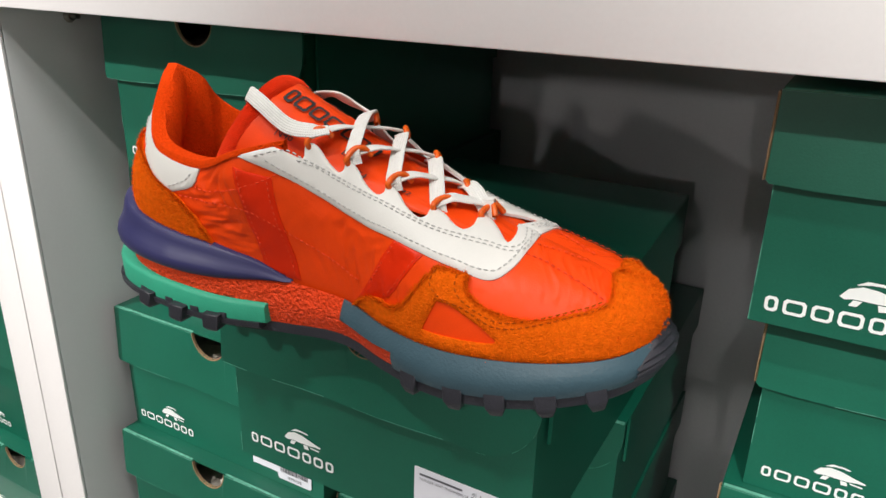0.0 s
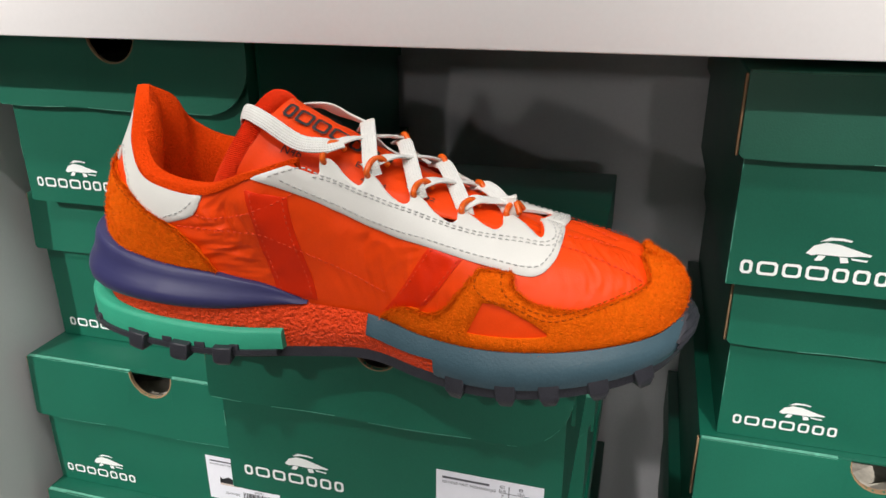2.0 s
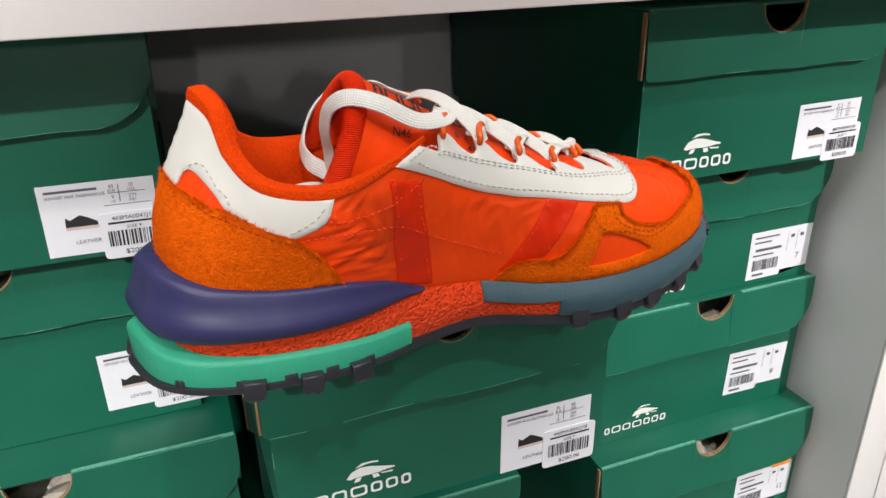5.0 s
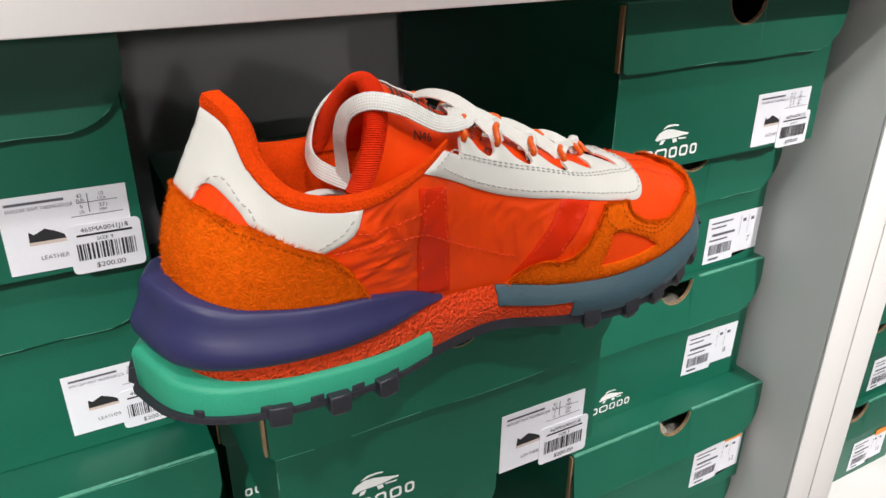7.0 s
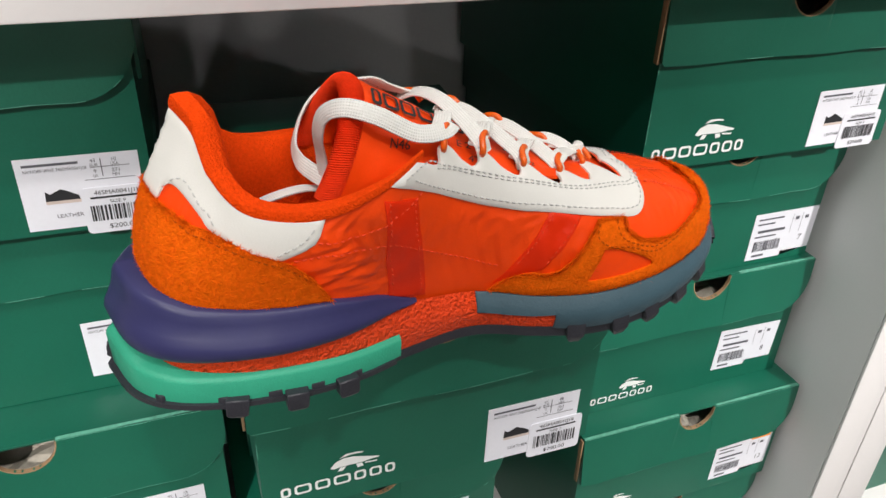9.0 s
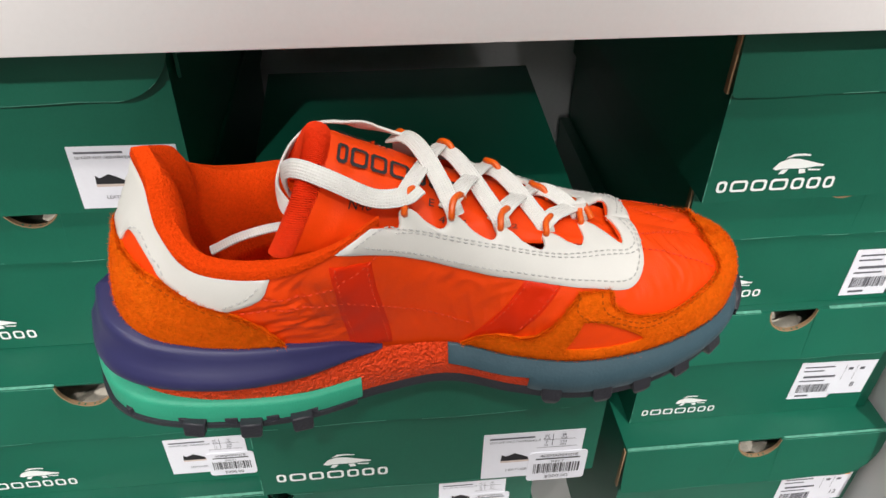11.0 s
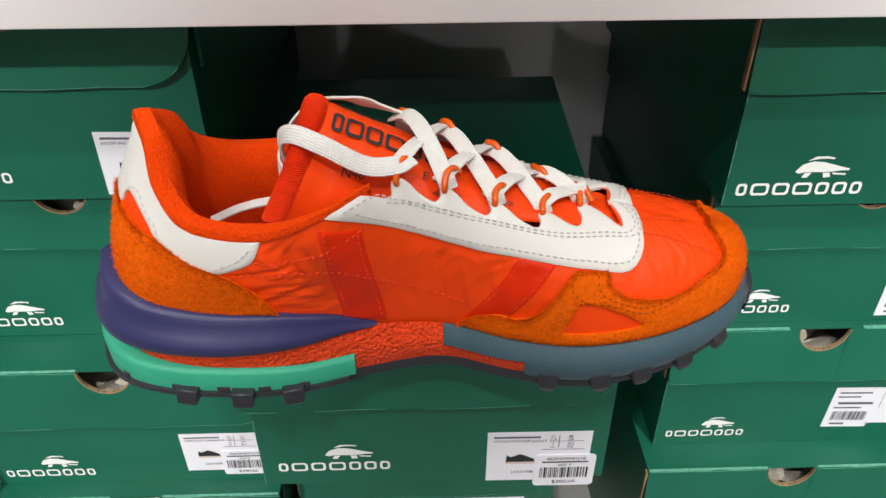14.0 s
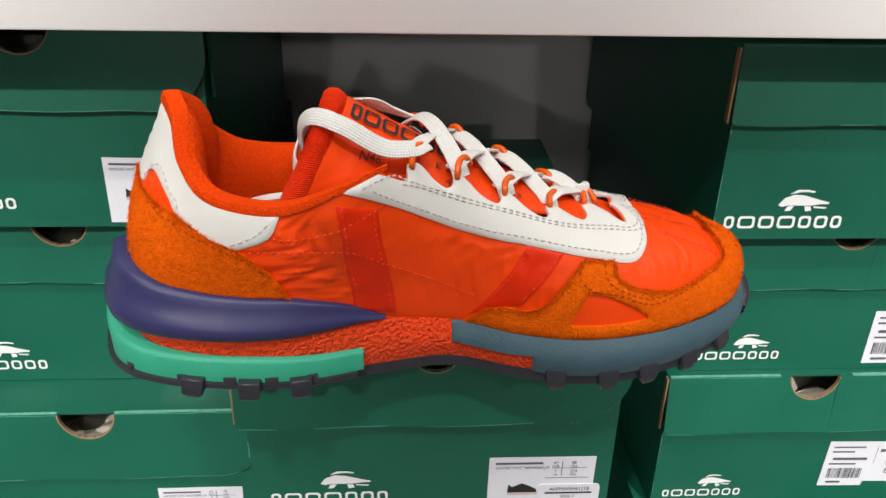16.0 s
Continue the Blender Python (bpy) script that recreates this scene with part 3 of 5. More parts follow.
def tabled(fn, ns, nt):
    """The surface and its normals on a fine grid, read back by bilinear blending."""
    S, T = np.linspace(-1, 1, ns + 1), np.linspace(0, 1, nt + 1)
    P = np.array([[fn(a, b) for b in T] for a in S])
    ds = np.roll(P[:-1], -1, 0) - np.roll(P[:-1], 1, 0)
    ds = np.concatenate([ds, ds[:1]])
    dt = np.gradient(P, axis=1)
    N = -np.cross(ds, dt)
    L = np.linalg.norm(N, axis=2, keepdims=True)
    N = np.where(L > 1e-12, N / np.maximum(L, 1e-12), np.array([0, 0, 1.0]))

    def read(grid, s, t):
        u = ((s + 1) % 2) / 2 * ns
        v = min(max(t, 0.0), 1.0) * nt
        i, j = min(int(u), ns - 1), min(int(v), nt - 1)
        f, g = u - i, v - j
        return (grid[i, j] * (1 - f) + grid[i + 1, j] * f) * (1 - g) + (grid[i, j + 1] * (1 - f) + grid[i + 1, j + 1] * f) * g

    return (lambda s, t: read(P, s, t)), (lambda s, t: read(N, s, t))


upper_point, upper_normal = tabled(upper_exact, 480, 40)
wall_point, wall_normal = tabled(wall_exact, 480, 10)
NORMALS = {upper_point: upper_normal, wall_point: wall_normal}


def normal_of(fn, s, t):
    if fn in NORMALS:
        n = NORMALS[fn](s, t)
        return n / max(1e-9, np.linalg.norm(n))
    return normal_exact(fn, s, t)


# ---- running shoe: materials ----
NYLON = material("red_nylon", (0.86, 0.060, 0.003), 0.40, 0.07, 40, 1200, 0.12, 1500, spec=0.20)
SUEDE = material("orange_suede", (0.78, 0.118, 0.001), 0.95, 0.17, 420, 1500, 0.8, 1000, spec=0.05, bump_dist=0.0012)
LEATHER = material("white_leather", (0.73, 0.715, 0.67), 0.45, 0.03, 60, 1800, 0.10, 1600, spec=0.35)
TERRY = material("red_terry", (0.80, 0.058, 0.002), 0.95, 0.12, 700, 1600, 0.8, 1100, spec=0.05, bump_dist=0.0015)
FOAM = material("red_foam", (0.86, 0.060, 0.006), 0.55, 0.08, 200, 900, 1.0, 620, spec=0.3, bump_dist=0.004)
TEAL = material("slate_rubber", (0.045, 0.090, 0.115), 0.45, 0.06, 120, 900, 0.25, 700, spec=0.35)
MINT = material("mint_rubber", (0.030, 0.315, 0.190), 0.48, 0.07, 60, 900, 0.25, 1100, spec=0.35)
NAVY = material("navy_rubber", (0.030, 0.030, 0.100), 0.42, 0.05, 60, 700, 0.04, spec=0.35)
TREAD = material("black_rubber", (0.022, 0.022, 0.030), 0.50, 0.18, 90, 900, 0.3, 900)
RIB = material("red_ribbing", (0.72, 0.036, 0.003), 0.8, 0.1, 300, 900, 0.4, spec=0.15)
CORD = material("orange_cord", (0.78, 0.110, 0.002), 0.32, 0.06, 200)
THREAD_R = material("red_thread", (0.72, 0.055, 0.015), 0.8, 0.1, spec=0.2)
THREAD_W = material("grey_white_thread", (0.55, 0.54, 0.52), 0.8, 0.1)
THREAD_O = material("rust_thread", (0.46, 0.070, 0.002), 0.9, 0.1, spec=0.1)


def woven(name, color):
    """Braided lace: two crossing diagonal ribs in the lace's own length and width."""
    m = material(name, color, 0.85, 0.05, 300, 1200, spec=0.2)
    nt = m.node_tree
    N, L = nt.nodes, nt.links
    uv = N.new("ShaderNodeUVMap")
    sep = N.new("ShaderNodeSeparateXYZ")
    L.new(uv.outputs[0], sep.inputs[0])
    waves = []
    ab = N.new("ShaderNodeMath")
    ab.operation = "ABSOLUTE"
    L.new(sep.outputs[1], ab.inputs[0])
    for k in (1.0, -1.0):
        a = N.new("ShaderNodeMath")
        a.operation = "MULTIPLY_ADD"
        L.new(ab.outputs[0], a.inputs[0])
        a.inputs[1].default_value = k * 0.9
        L.new(sep.outputs[0], a.inputs[2])
        b = N.new("ShaderNodeMath")
        b.operation = "MULTIPLY"
        L.new(a.outputs[0], b.inputs[0])
        b.inputs[1].default_value = 2 * math.pi / 0.0021
        c = N.new("ShaderNodeMath")
        c.operation = "SINE"
        L.new(b.outputs[0], c.inputs[0])
        waves.append(c)
    mx = N.new("ShaderNodeMath")
    mx.operation = "MULTIPLY"
    L.new(waves[0].outputs[0], mx.inputs[0])
    L.new(waves[1].outputs[0], mx.inputs[1])
    bp = N.new("ShaderNodeBump")
    bp.inputs["Strength"].default_value, bp.inputs["Distance"].default_value = 0.45, 0.0004
    L.new(mx.outputs[0], bp.inputs["Height"])
    L.new(bp.outputs[0], N["Principled BSDF"].inputs["Normal"])
    return m


LACE = woven("white_lace", (0.76, 0.75, 0.71))

SHOE = new("running_shoe")
SHOE.location = (0.0, 0.0, 0.9955)
tagged(SHOE, "orange-red running shoe with white laces, standing on a green box", "shoe")
bpy.context.view_layer.update()


def shoe_part(name, bm, mat, label="", parent=None, smooth=True):
    for v in bm.verts:
        v.co.z -= 0.9955
    return part(name, bm, mat, parent or SHOE, label, smooth)


def surface_bm(fn, s0, s1, t0, t1, ns, nt, off=0.0, closed=False):
    bm = bmesh.new()
    rows = []
    for i in range(ns + (0 if closed else 1)):
        s = s0 + (s1 - s0) * i / ns
        row = []
        for j in range(nt + 1):
            t = t0 + (t1 - t0) * j / nt
            p = fn(s, t)
            if off:
                p = p + normal_of(fn, s, t) * off
            row.append(bm.verts.new(p))
        rows.append(row)
    m = len(rows)
    for i in range(m if closed else m - 1):
        a, b = rows[i], rows[(i + 1) % m]
        for j in range(nt):
            bm.faces.new((a[j], b[j], b[j + 1], a[j + 1]))
    return bm, rows



THROAT0, THROAT1 = 0.425, 0.715


def trim(s):
    """Upper edge of the nylon: lower inside the lacing throat, where the white stay carries on."""
    u = abs((s + 1) % 2 - 1)
    a = min(max((u - THROAT0) / 0.02, 0), 1) * min(max((THROAT1 - u) / 0.012, 0), 1)
    return 1 - 0.24 * a


def quilt(s, t):
    """Soft wrinkles and seam dips of the thin nylon."""
    p = upper_point(s, t)
    warp = noise.noise(Vector((s * 9, t * 2, 0.3)))
    v = Vector((s * 34, t * 5.0, 1.7))
    fold = 1 - 2 * abs(noise.noise(Vector((s * 46 + t * 5.5 + 3 * warp, t * 2.6, 1.1))))
    crease = 1 - 2 * abs(noise.noise(Vector((s * 95 + t * 6 + 4 * warp, t * 4.0 + 2 * warp, 6.1))))
    across = 1 - 2 * abs(noise.noise(Vector((s * 22 + 2 * warp, t * 17 + s * 30, 8.3))))
    quarter = max(0.0, 1 - abs(abs(s) - 0.325) / 0.045)
    ripple = noise.noise(v) * 0.5 + fold * 0.50 + (crease * 0.34) * (1 - quarter) + across * (0.08 + 0.30 * quarter * min(1.0, max(0.0, (0.66 - t) / 0.06))) - 0.55
    u = abs((s + 1) % 2 - 1)
    fade = min(1, t * 7) * min(1, (1 - t) * 4) * (0.40 if u > 0.66 else 1.0)
    fade *= 0.15 + 0.85 * min(1, max(0, (u - 0.24) / 0.07))
    if u > 0.46 and (u < 0.66 or t < 0.35):
        fade *= 0.25 + 0.75 * min(1.0, max(0.0, (0.60 - u) / 0.03))
    if 0.40 < u < 0.74:
        fade *= 0.12 + 0.88 * min(1, max(0, (0.50 - t) / 0.10)) if u > 0.46 else 0.5
    return p + normal_of(upper_point, s, t) * (0.0021 * ripple * fade)


NORMALS[quilt] = upper_normal
bm = bmesh.new()
rows = []
NS, NT = 640, 60
for i in range(NS):
    s = -1 + 2 * i / NS
    tm = trim(s)
    foot = upper_point(s, 0)
    row = [bm.verts.new((foot[0] * 0.985, foot[1] * 0.96, foot[2] - 0.006))]
    row += [bm.verts.new(quilt(s, tm * j / NT)) for j in range(NT + 1)]
    rows.append(row)
for i in range(NS):
    a, b = rows[i], rows[(i + 1) % NS]
    for j in range(NT + 1):
        bm.faces.new((a[j], b[j], b[j + 1], a[j + 1]))
bmesh.ops.remove_doubles(bm, verts=bm.verts[:], dist=1e-6)
shoe_part("upper", bm, NYLON, "shiny wrinkled red-orange nylon upper")

bm, rows = surface_bm(wall_point, -1, 1, 0, 1, 240, 8, closed=True)
bm.faces.new([r[0] for r in rows])
bmesh.ops.recalc_face_normals(bm, faces=bm.faces[:])
shoe_part("foam_midsole", bm, FOAM, "pebbled red foam midsole")


def tread_point(s, t):
    p = wall_point(s, 0.0)
    p[2] -= 0.0055 * (1 - t)
    return p


bm, rows = surface_bm(tread_point, -1, 1, 0, 1, 240, 2, closed=True)
bm.faces.new([r[0] for r in rows])
bm.faces.new([r[-1] for r in rows])
bmesh.ops.recalc_face_normals(bm, faces=bm.faces[:])
OUTSOLE = shoe_part("outsole", bm, TREAD, "black rubber outsole")


# ---- running shoe: panels laid on the upper ----
from mathutils import geometry


def smooth_loop(pts, n=4, sharp=()):
    """Closed loop rounded between its points, keeping the listed corners."""
    out, m = [], len(pts)
    for i in range(m):
        a, b, c, d = (np.array(pts[k % m], float) for k in (i - 1, i, i + 1, i + 2))
        if i in sharp:
            a = 2 * b - c
        if (i + 1) % m in sharp:
            d = 2 * c - b
        for k in range(n):
            f = k / n
            out.append(tuple(0.5 * ((2 * b) + (c - a) * f + (2 * a - 5 * b + 4 * c - d) * f * f + (3 * b - a - 3 * c + d) * f ** 3)))
    return out


def inside(p, loop):
    x, y = p
    odd = False
    for i in range(len(loop)):
        x1, y1 = loop[i]
        x2, y2 = loop[i - 1]
        if (y1 > y) != (y2 > y) and x < (x2 - x1) * (y - y1) / (y2 - y1) + x1:
            odd = not odd
    return odd


def nearest(p, segs):
    d = segs[:, 2:4] - segs[:, 0:2]
    q = np.asarray(p) - segs[:, 0:2]
    f = np.clip((q * d).sum(1) / np.maximum((d * d).sum(1), 1e-12), 0, 1)
    return float(np.sqrt(((q - d * f[:, None]) ** 2).sum(1)).min())


KS, KT = 0.33, 0.055     # metres per unit of s and t, roughly


def panel(fn, loop, thick, holes=(), ds=0.008, dt=0.045, edge=0.0012, rough=0.0, seed=3):
    """A sheet with rounded edges laid on the surface fn, from a closed loop in (s, t)."""
    flat = lambda q: (q[0] * KS, q[1] * KT)
    loops = [[flat(q) for q in loop]] + [[flat(q) for q in h] for h in holes]
    fine = []
    for lp in loops:
        res = []
        for i in range(len(lp)):
            a, b = np.array(lp[i]), np.array(lp[(i + 1) % len(lp)])
            k = max(1, int(np.linalg.norm(b - a) / 0.0022))
            res += [tuple(a + (b - a) * j / k) for j in range(k)]
        fine.append(res)
    segs = np.array([(*lp[i - 1], *lp[i]) for lp in fine for i in range(len(lp))])
    verts, edges, start = [], [], 0
    for lp in fine:
        verts += lp
        edges += [(start + i, start + (i + 1) % len(lp)) for i in range(len(lp))]
        start += len(lp)
    nb = len(verts)
    for lp in fine:          # a ring of points just inside the edge
        m = len(lp)
        for i in range(m):
            a, b = np.array(lp[i - 1]), np.array(lp[(i + 1) % m])
            d = b - a
            n = np.array([-d[1], d[0]]) / max(1e-9, np.linalg.norm(d))
            for sg in (1, -1):
                q = np.array(lp[i]) + n * sg * edge
                if inside(q, loops[0]) and not any(inside(q, h) for h in loops[1:]) and nearest(q, segs) > edge * 0.8:
                    verts.append(tuple(q))
                    break
    xs, ys = [a for a, _ in loops[0]], [b for _, b in loops[0]]
    gx, gy = ds * KS, dt * KT
    for i in range(int(min(xs) / gx) - 1, int(max(xs) / gx) + 2):
        for j in range(int(min(ys) / gy) - 1, int(max(ys) / gy) + 2):
            q = ((i + 0.5 * (j % 2)) * gx, j * gy)
            if inside(q, loops[0]) and not any(inside(q, h) for h in loops[1:]) and nearest(q, segs) > edge * 1.7:
                verts.append(q)
    vs, es, fs, *_ = geometry.delaunay_2d_cdt([Vector(v) for v in verts], edges, [], 0, 1e-7)
    bm = bmesh.new()
    top, rim, rnd = [], [], random.Random(seed)
    on_edge = []
    for v in vs:
        s, t = v.x / KS, v.y / KT
        tt = min(max(t, 0.0), 1.0)
        dist = nearest((v.x, v.y), segs)
        h = thick * (0.45 + 0.55 * min(1.0, dist / edge))
        if rough:
            h += rough * (rnd.random() - 0.5)
        p, n = fn(s, tt), normal_of(fn, s, tt)
        top.append(bm.verts.new(p + n * h))
        on_edge.append(dist < 1e-5)
        rim.append((p - n * 0.0006))
    for f in fs:
        c = sum((Vector(vs[k]) for k in f), Vector((0, 0))) / len(f)
        if inside(c, loops[0]) and not any(inside(c, h) for h in loops[1:]):
            try:
                bm.faces.new([top[k] for k in f])
            except ValueError:
                pass
    border = [e for e in bm.edges if len(e.link_faces) == 1]
    low = {}
    index = {v: k for k, v in enumerate(top)}
    for e in border:
        a, b = e.verts
        for v in (a, b):
            if v not in low:
                low[v] = bm.verts.new(rim[index[v]])
        bm.faces.new((a, b, low[b], low[a]))
    for v in [v for v in bm.verts if not v.link_faces]:
        bm.verts.remove(v)
    bmesh.ops.recalc_face_normals(bm, faces=bm.faces[:])
    return bm


def polyline(fn, pts, n=6, off=0.0):
    """Points in space along a rounded path in (s, t)."""
    out = []
    m = len(pts)
    for i in range(m - 1):
        a, b, c, d = (np.array(pts[min(max(k, 0), m - 1)], float) for k in (i - 1, i, i + 1, i + 2))
        for k in range(n + (1 if i == m - 2 else 0)):
            f = k / n
            q = 0.5 * ((2 * b) + (c - a) * f + (2 * a - 5 * b + 4 * c - d) * f * f + (3 * b - a - 3 * c + d) * f ** 3)
            t = min(max(q[1], 0), 1)
            nn = normal_of(fn, q[0], t)
            out.append((fn(q[0], t) + nn * off, nn))
    return out


def stitches(bm, path, step=0.0030, length=0.0021, r=0.00035):
    """Short raised thread stitches along a path of (point, normal)."""
    pts = [p for p, _ in path]
    acc = [0.0]
    for a, b in zip(pts, pts[1:]):
        acc.append(acc[-1] + float(np.linalg.norm(b - a)))

    def at(d):
        k = min(max(int(np.searchsorted(acc, d)) - 1, 0), len(pts) - 2)
        f = (d - acc[k]) / max(1e-9, acc[k + 1] - acc[k])
        return pts[k] + (pts[k + 1] - pts[k]) * f, path[k][1]

    d = 0.0005
    while d + length < acc[-1]:
        a, n = at(d)
        b, _ = at(d + length)
        ax = (b - a) / max(1e-9, np.linalg.norm(b - a))
        sd = np.cross(n, ax)
        ring = []
        for f, k, h in ((0, 0.4, -0.4), (0.25, 1, 0.7), (0.75, 1, 0.7), (1, 0.4, -0.4)):
            c = a + (b - a) * f + n * r * h
            ring.append([bm.verts.new(c + sd * r * k), bm.verts.new(c + n * r * k * 0.8), bm.verts.new(c - sd * r * k)])
        for q, w in zip(ring, ring[1:]):
            bm.faces.new((q[0], w[0], w[1], q[1]))
            bm.faces.new((q[1], w[1], w[2], q[2]))
        d += step
    return bm


def fuzz(bm, fn, loop, count, seed, lo=0.0007, hi=0.0019, off=0.0017, holes=()):
    """Loose suede fibres over a panel."""
    rnd = random.Random(seed)
    xs, ys = [a for a, _ in loop], [b for _, b in loop]
    made = 0
    while made < count:
        if rnd.random() < 0.25:
            k = rnd.randrange(len(loop))
            f = rnd.random()
            q = tuple(np.array(loop[k - 1]) * f + np.array(loop[k]) * (1 - f))
            L = rnd.uniform(lo, hi * 1.6)
        else:
            q = (rnd.uniform(min(xs), max(xs)), rnd.uniform(min(ys), max(ys)))
            L = rnd.uniform(lo, hi)
            if not inside(q, loop) or any(inside(q, h) for h in holes):
                continue
        t = min(max(q[1], 0.002), 0.998)
        p, n = fn(q[0], t), normal_of(fn, q[0], t)
        w = np.array([rnd.gauss(0, 1) for _ in range(3)])
        d = w / np.linalg.norm(w) * 0.9 + n * 0.50 + np.array([0, 0, -0.2])
        d /= np.linalg.norm(d)
        sd = np.cross(d, n)
        sd /= max(1e-6, np.linalg.norm(sd))
        a = p + n * off
        bm.faces.new([bm.verts.new(a - sd * 0.00016), bm.verts.new(a + sd * 0.00016), bm.verts.new(a + d * L)])
        made += 1
    return bm


neg = lambda pts: [(-a, b) for a, b in pts]
STAY_LOW = [(0.383, 0.988), (0.406, 0.862), (0.430, 0.70), (0.452, 0.57), (0.479, 0.495), (0.511, 0.482), (0.544, 0.487), (0.577, 0.495), (0.608, 0.490), (0.640, 0.460),
            (0.661, 0.425), (0.678, 0.415), (0.694, 0.455), (0.712, 0.56), (0.727, 0.70), (0.745, 0.88), (0.755, 1.0)]
LOOP_S = [0.459, 0.511, 0.566, 0.621, 0.672]


def stay_loop():
    top = [(0.717, 1.0), (0.712, 0.84), (0.700, 0.72)]
    for k in range(4, -1, -1):
        s = LOOP_S[k]
        top += [(s + 0.017, 0.83), (s + 0.010, 0.915), (s + 0.002, 0.965), (s - 0.007, 0.95), (s - 0.012, 0.84)]
        if k:
            top.append((s - 0.023, 0.775))
    top += [(0.430, 0.93), (0.418, 1.0)]
    low = STAY_LOW
    dense = []
    for i in range(len(low) - 1):
        a, b, c, d = (np.array(low[min(max(k, 0), len(low) - 1)]) for k in (i - 1, i, i + 1, i + 2))
        for k in range(4):
            f = k / 4
            dense.append(tuple(0.5 * ((2 * b) + (c - a) * f + (2 * a - 5 * b + 4 * c - d) * f * f + (3 * b - a - 3 * c + d) * f ** 3)))
    return dense + [low[-1]] + smooth_loop(top, 3, (0, len(top) - 1))[:-3]


STAY = stay_loop()
shoe_part("eyestay", panel(upper_point, neg(STAY), 0.0016), LEATHER, "smooth white leather eyestay")
shoe_part("eyestay", panel(upper_point, STAY, 0.0016), LEATHER, "smooth white leather eyestay")
COUNTER = [(0.0, 0.503), (0.046, 0.490), (0.080, 0.500), (0.111, 0.535), (0.147, 0.585), (0.186, 0.612), (0.224, 0.585), (0.252, 0.520), (0.273, 0.360), (0.295, 0.0)]
counter = COUNTER + neg(COUNTER[1:])[::-1]
counter_loop = smooth_loop(counter, 3, (9, 10))
shoe_part("heel_counter", panel(upper_point, counter_loop, 0.0019, rough=0.0003), SUEDE, "hairy orange suede heel counter")
PATCH = [(0.046, 0.485), (0.052, 0.57), (0.067, 0.62), (0.095, 0.645), (0.138, 0.668), (0.150, 0.605), (0.195, 0.600), (0.252, 0.522), (0.290, 0.70), (0.308, 0.965), (0.250, 0.975), (0.150, 0.975),
         (0.060, 0.975)]
patch = PATCH + [(0.0, 0.975)] + neg(PATCH)[::-1] + [(0.0, 0.47)]
shoe_part("heel_patch", panel(upper_point, smooth_loop(patch, 3, (7, 9, 17, 19)), 0.0014), LEATHER, "smooth white leather heel patch")
GUARD = [(0.476, 0.0), (0.500, 0.073), (0.524, 0.112), (0.545, 0.110), (0.561, 0.130), (0.578, 0.19), (0.597, 0.30), (0.622, 0.45), (0.656, 0.43), (0.654, 0.35), (0.664, 0.285), (0.685, 0.240),
         (0.708, 0.225), (0.743, 0.235), (0.797, 0.315), (0.842, 0.415), (0.862, 0.60), (0.885, 0.76), (0.930, 0.87)]
guard = neg(GUARD) + [(-1.0, 0.90)] + [(-2 + a, b) for a, b in GUARD[::-1]]
guard_loop = smooth_loop(guard, 3, (0, 7, 8, 30, 31, 38))
TRI = [(-0.597, 0.068), (-0.619, 0.243), (-0.640, 0.230), (-0.688, 0.100), (-0.672, 0.072)]
tri_loop = smooth_loop(TRI, 3, (0, 1))
shoe_part("toe_guard", panel(upper_point, guard_loop, 0.0019, holes=[tri_loop], rough=0.0003), SUEDE, "hairy orange suede toe guard")
bm = fuzz(bmesh.new(), upper_point, counter_loop, 20000, 5)
tagged(shoe_part("heel_suede_nap", bm, SUEDE, "loose orange suede fibres", smooth=False), kind="stuff")
bm = fuzz(bmesh.new(), upper_point, guard_loop, 25000, 6, holes=[tri_loop])
tagged(shoe_part("toe_suede_nap", bm, SUEDE, "loose orange suede fibres", smooth=False), kind="stuff")
NYLON_BAND = material("deep_red_nylon", (0.74, 0.025, 0.001), 0.40, 0.05, 40, 1200, 0.1, 1500, spec=0.20)
BANDS = [[(0.377, 0.90), (0.371, 0.647), (0.359, 0.342), (0.357, 0.02), (0.401, 0.02), (0.401, 0.261), (0.406, 0.508), (0.414, 0.745)],
         [(0.564, 0.50), (0.533, 0.296), (0.501, 0.12), (0.483, 0.04), (0.520, 0.105), (0.545, 0.148), (0.574, 0.30), (0.602, 0.485)]]
for b in BANDS:
    shoe_part("nylon_band", panel(quilt, smooth_loop(neg(b), 2, (0, 3, 4, 7)), 0.0008, edge=0.0008), NYLON_BAND, "deeper red smooth nylon band")
    shoe_part("nylon_band", panel(quilt, smooth_loop(b, 2, (0, 3, 4, 7)), 0.0008, edge=0.0008), NYLON_BAND, "deeper red smooth nylon band")

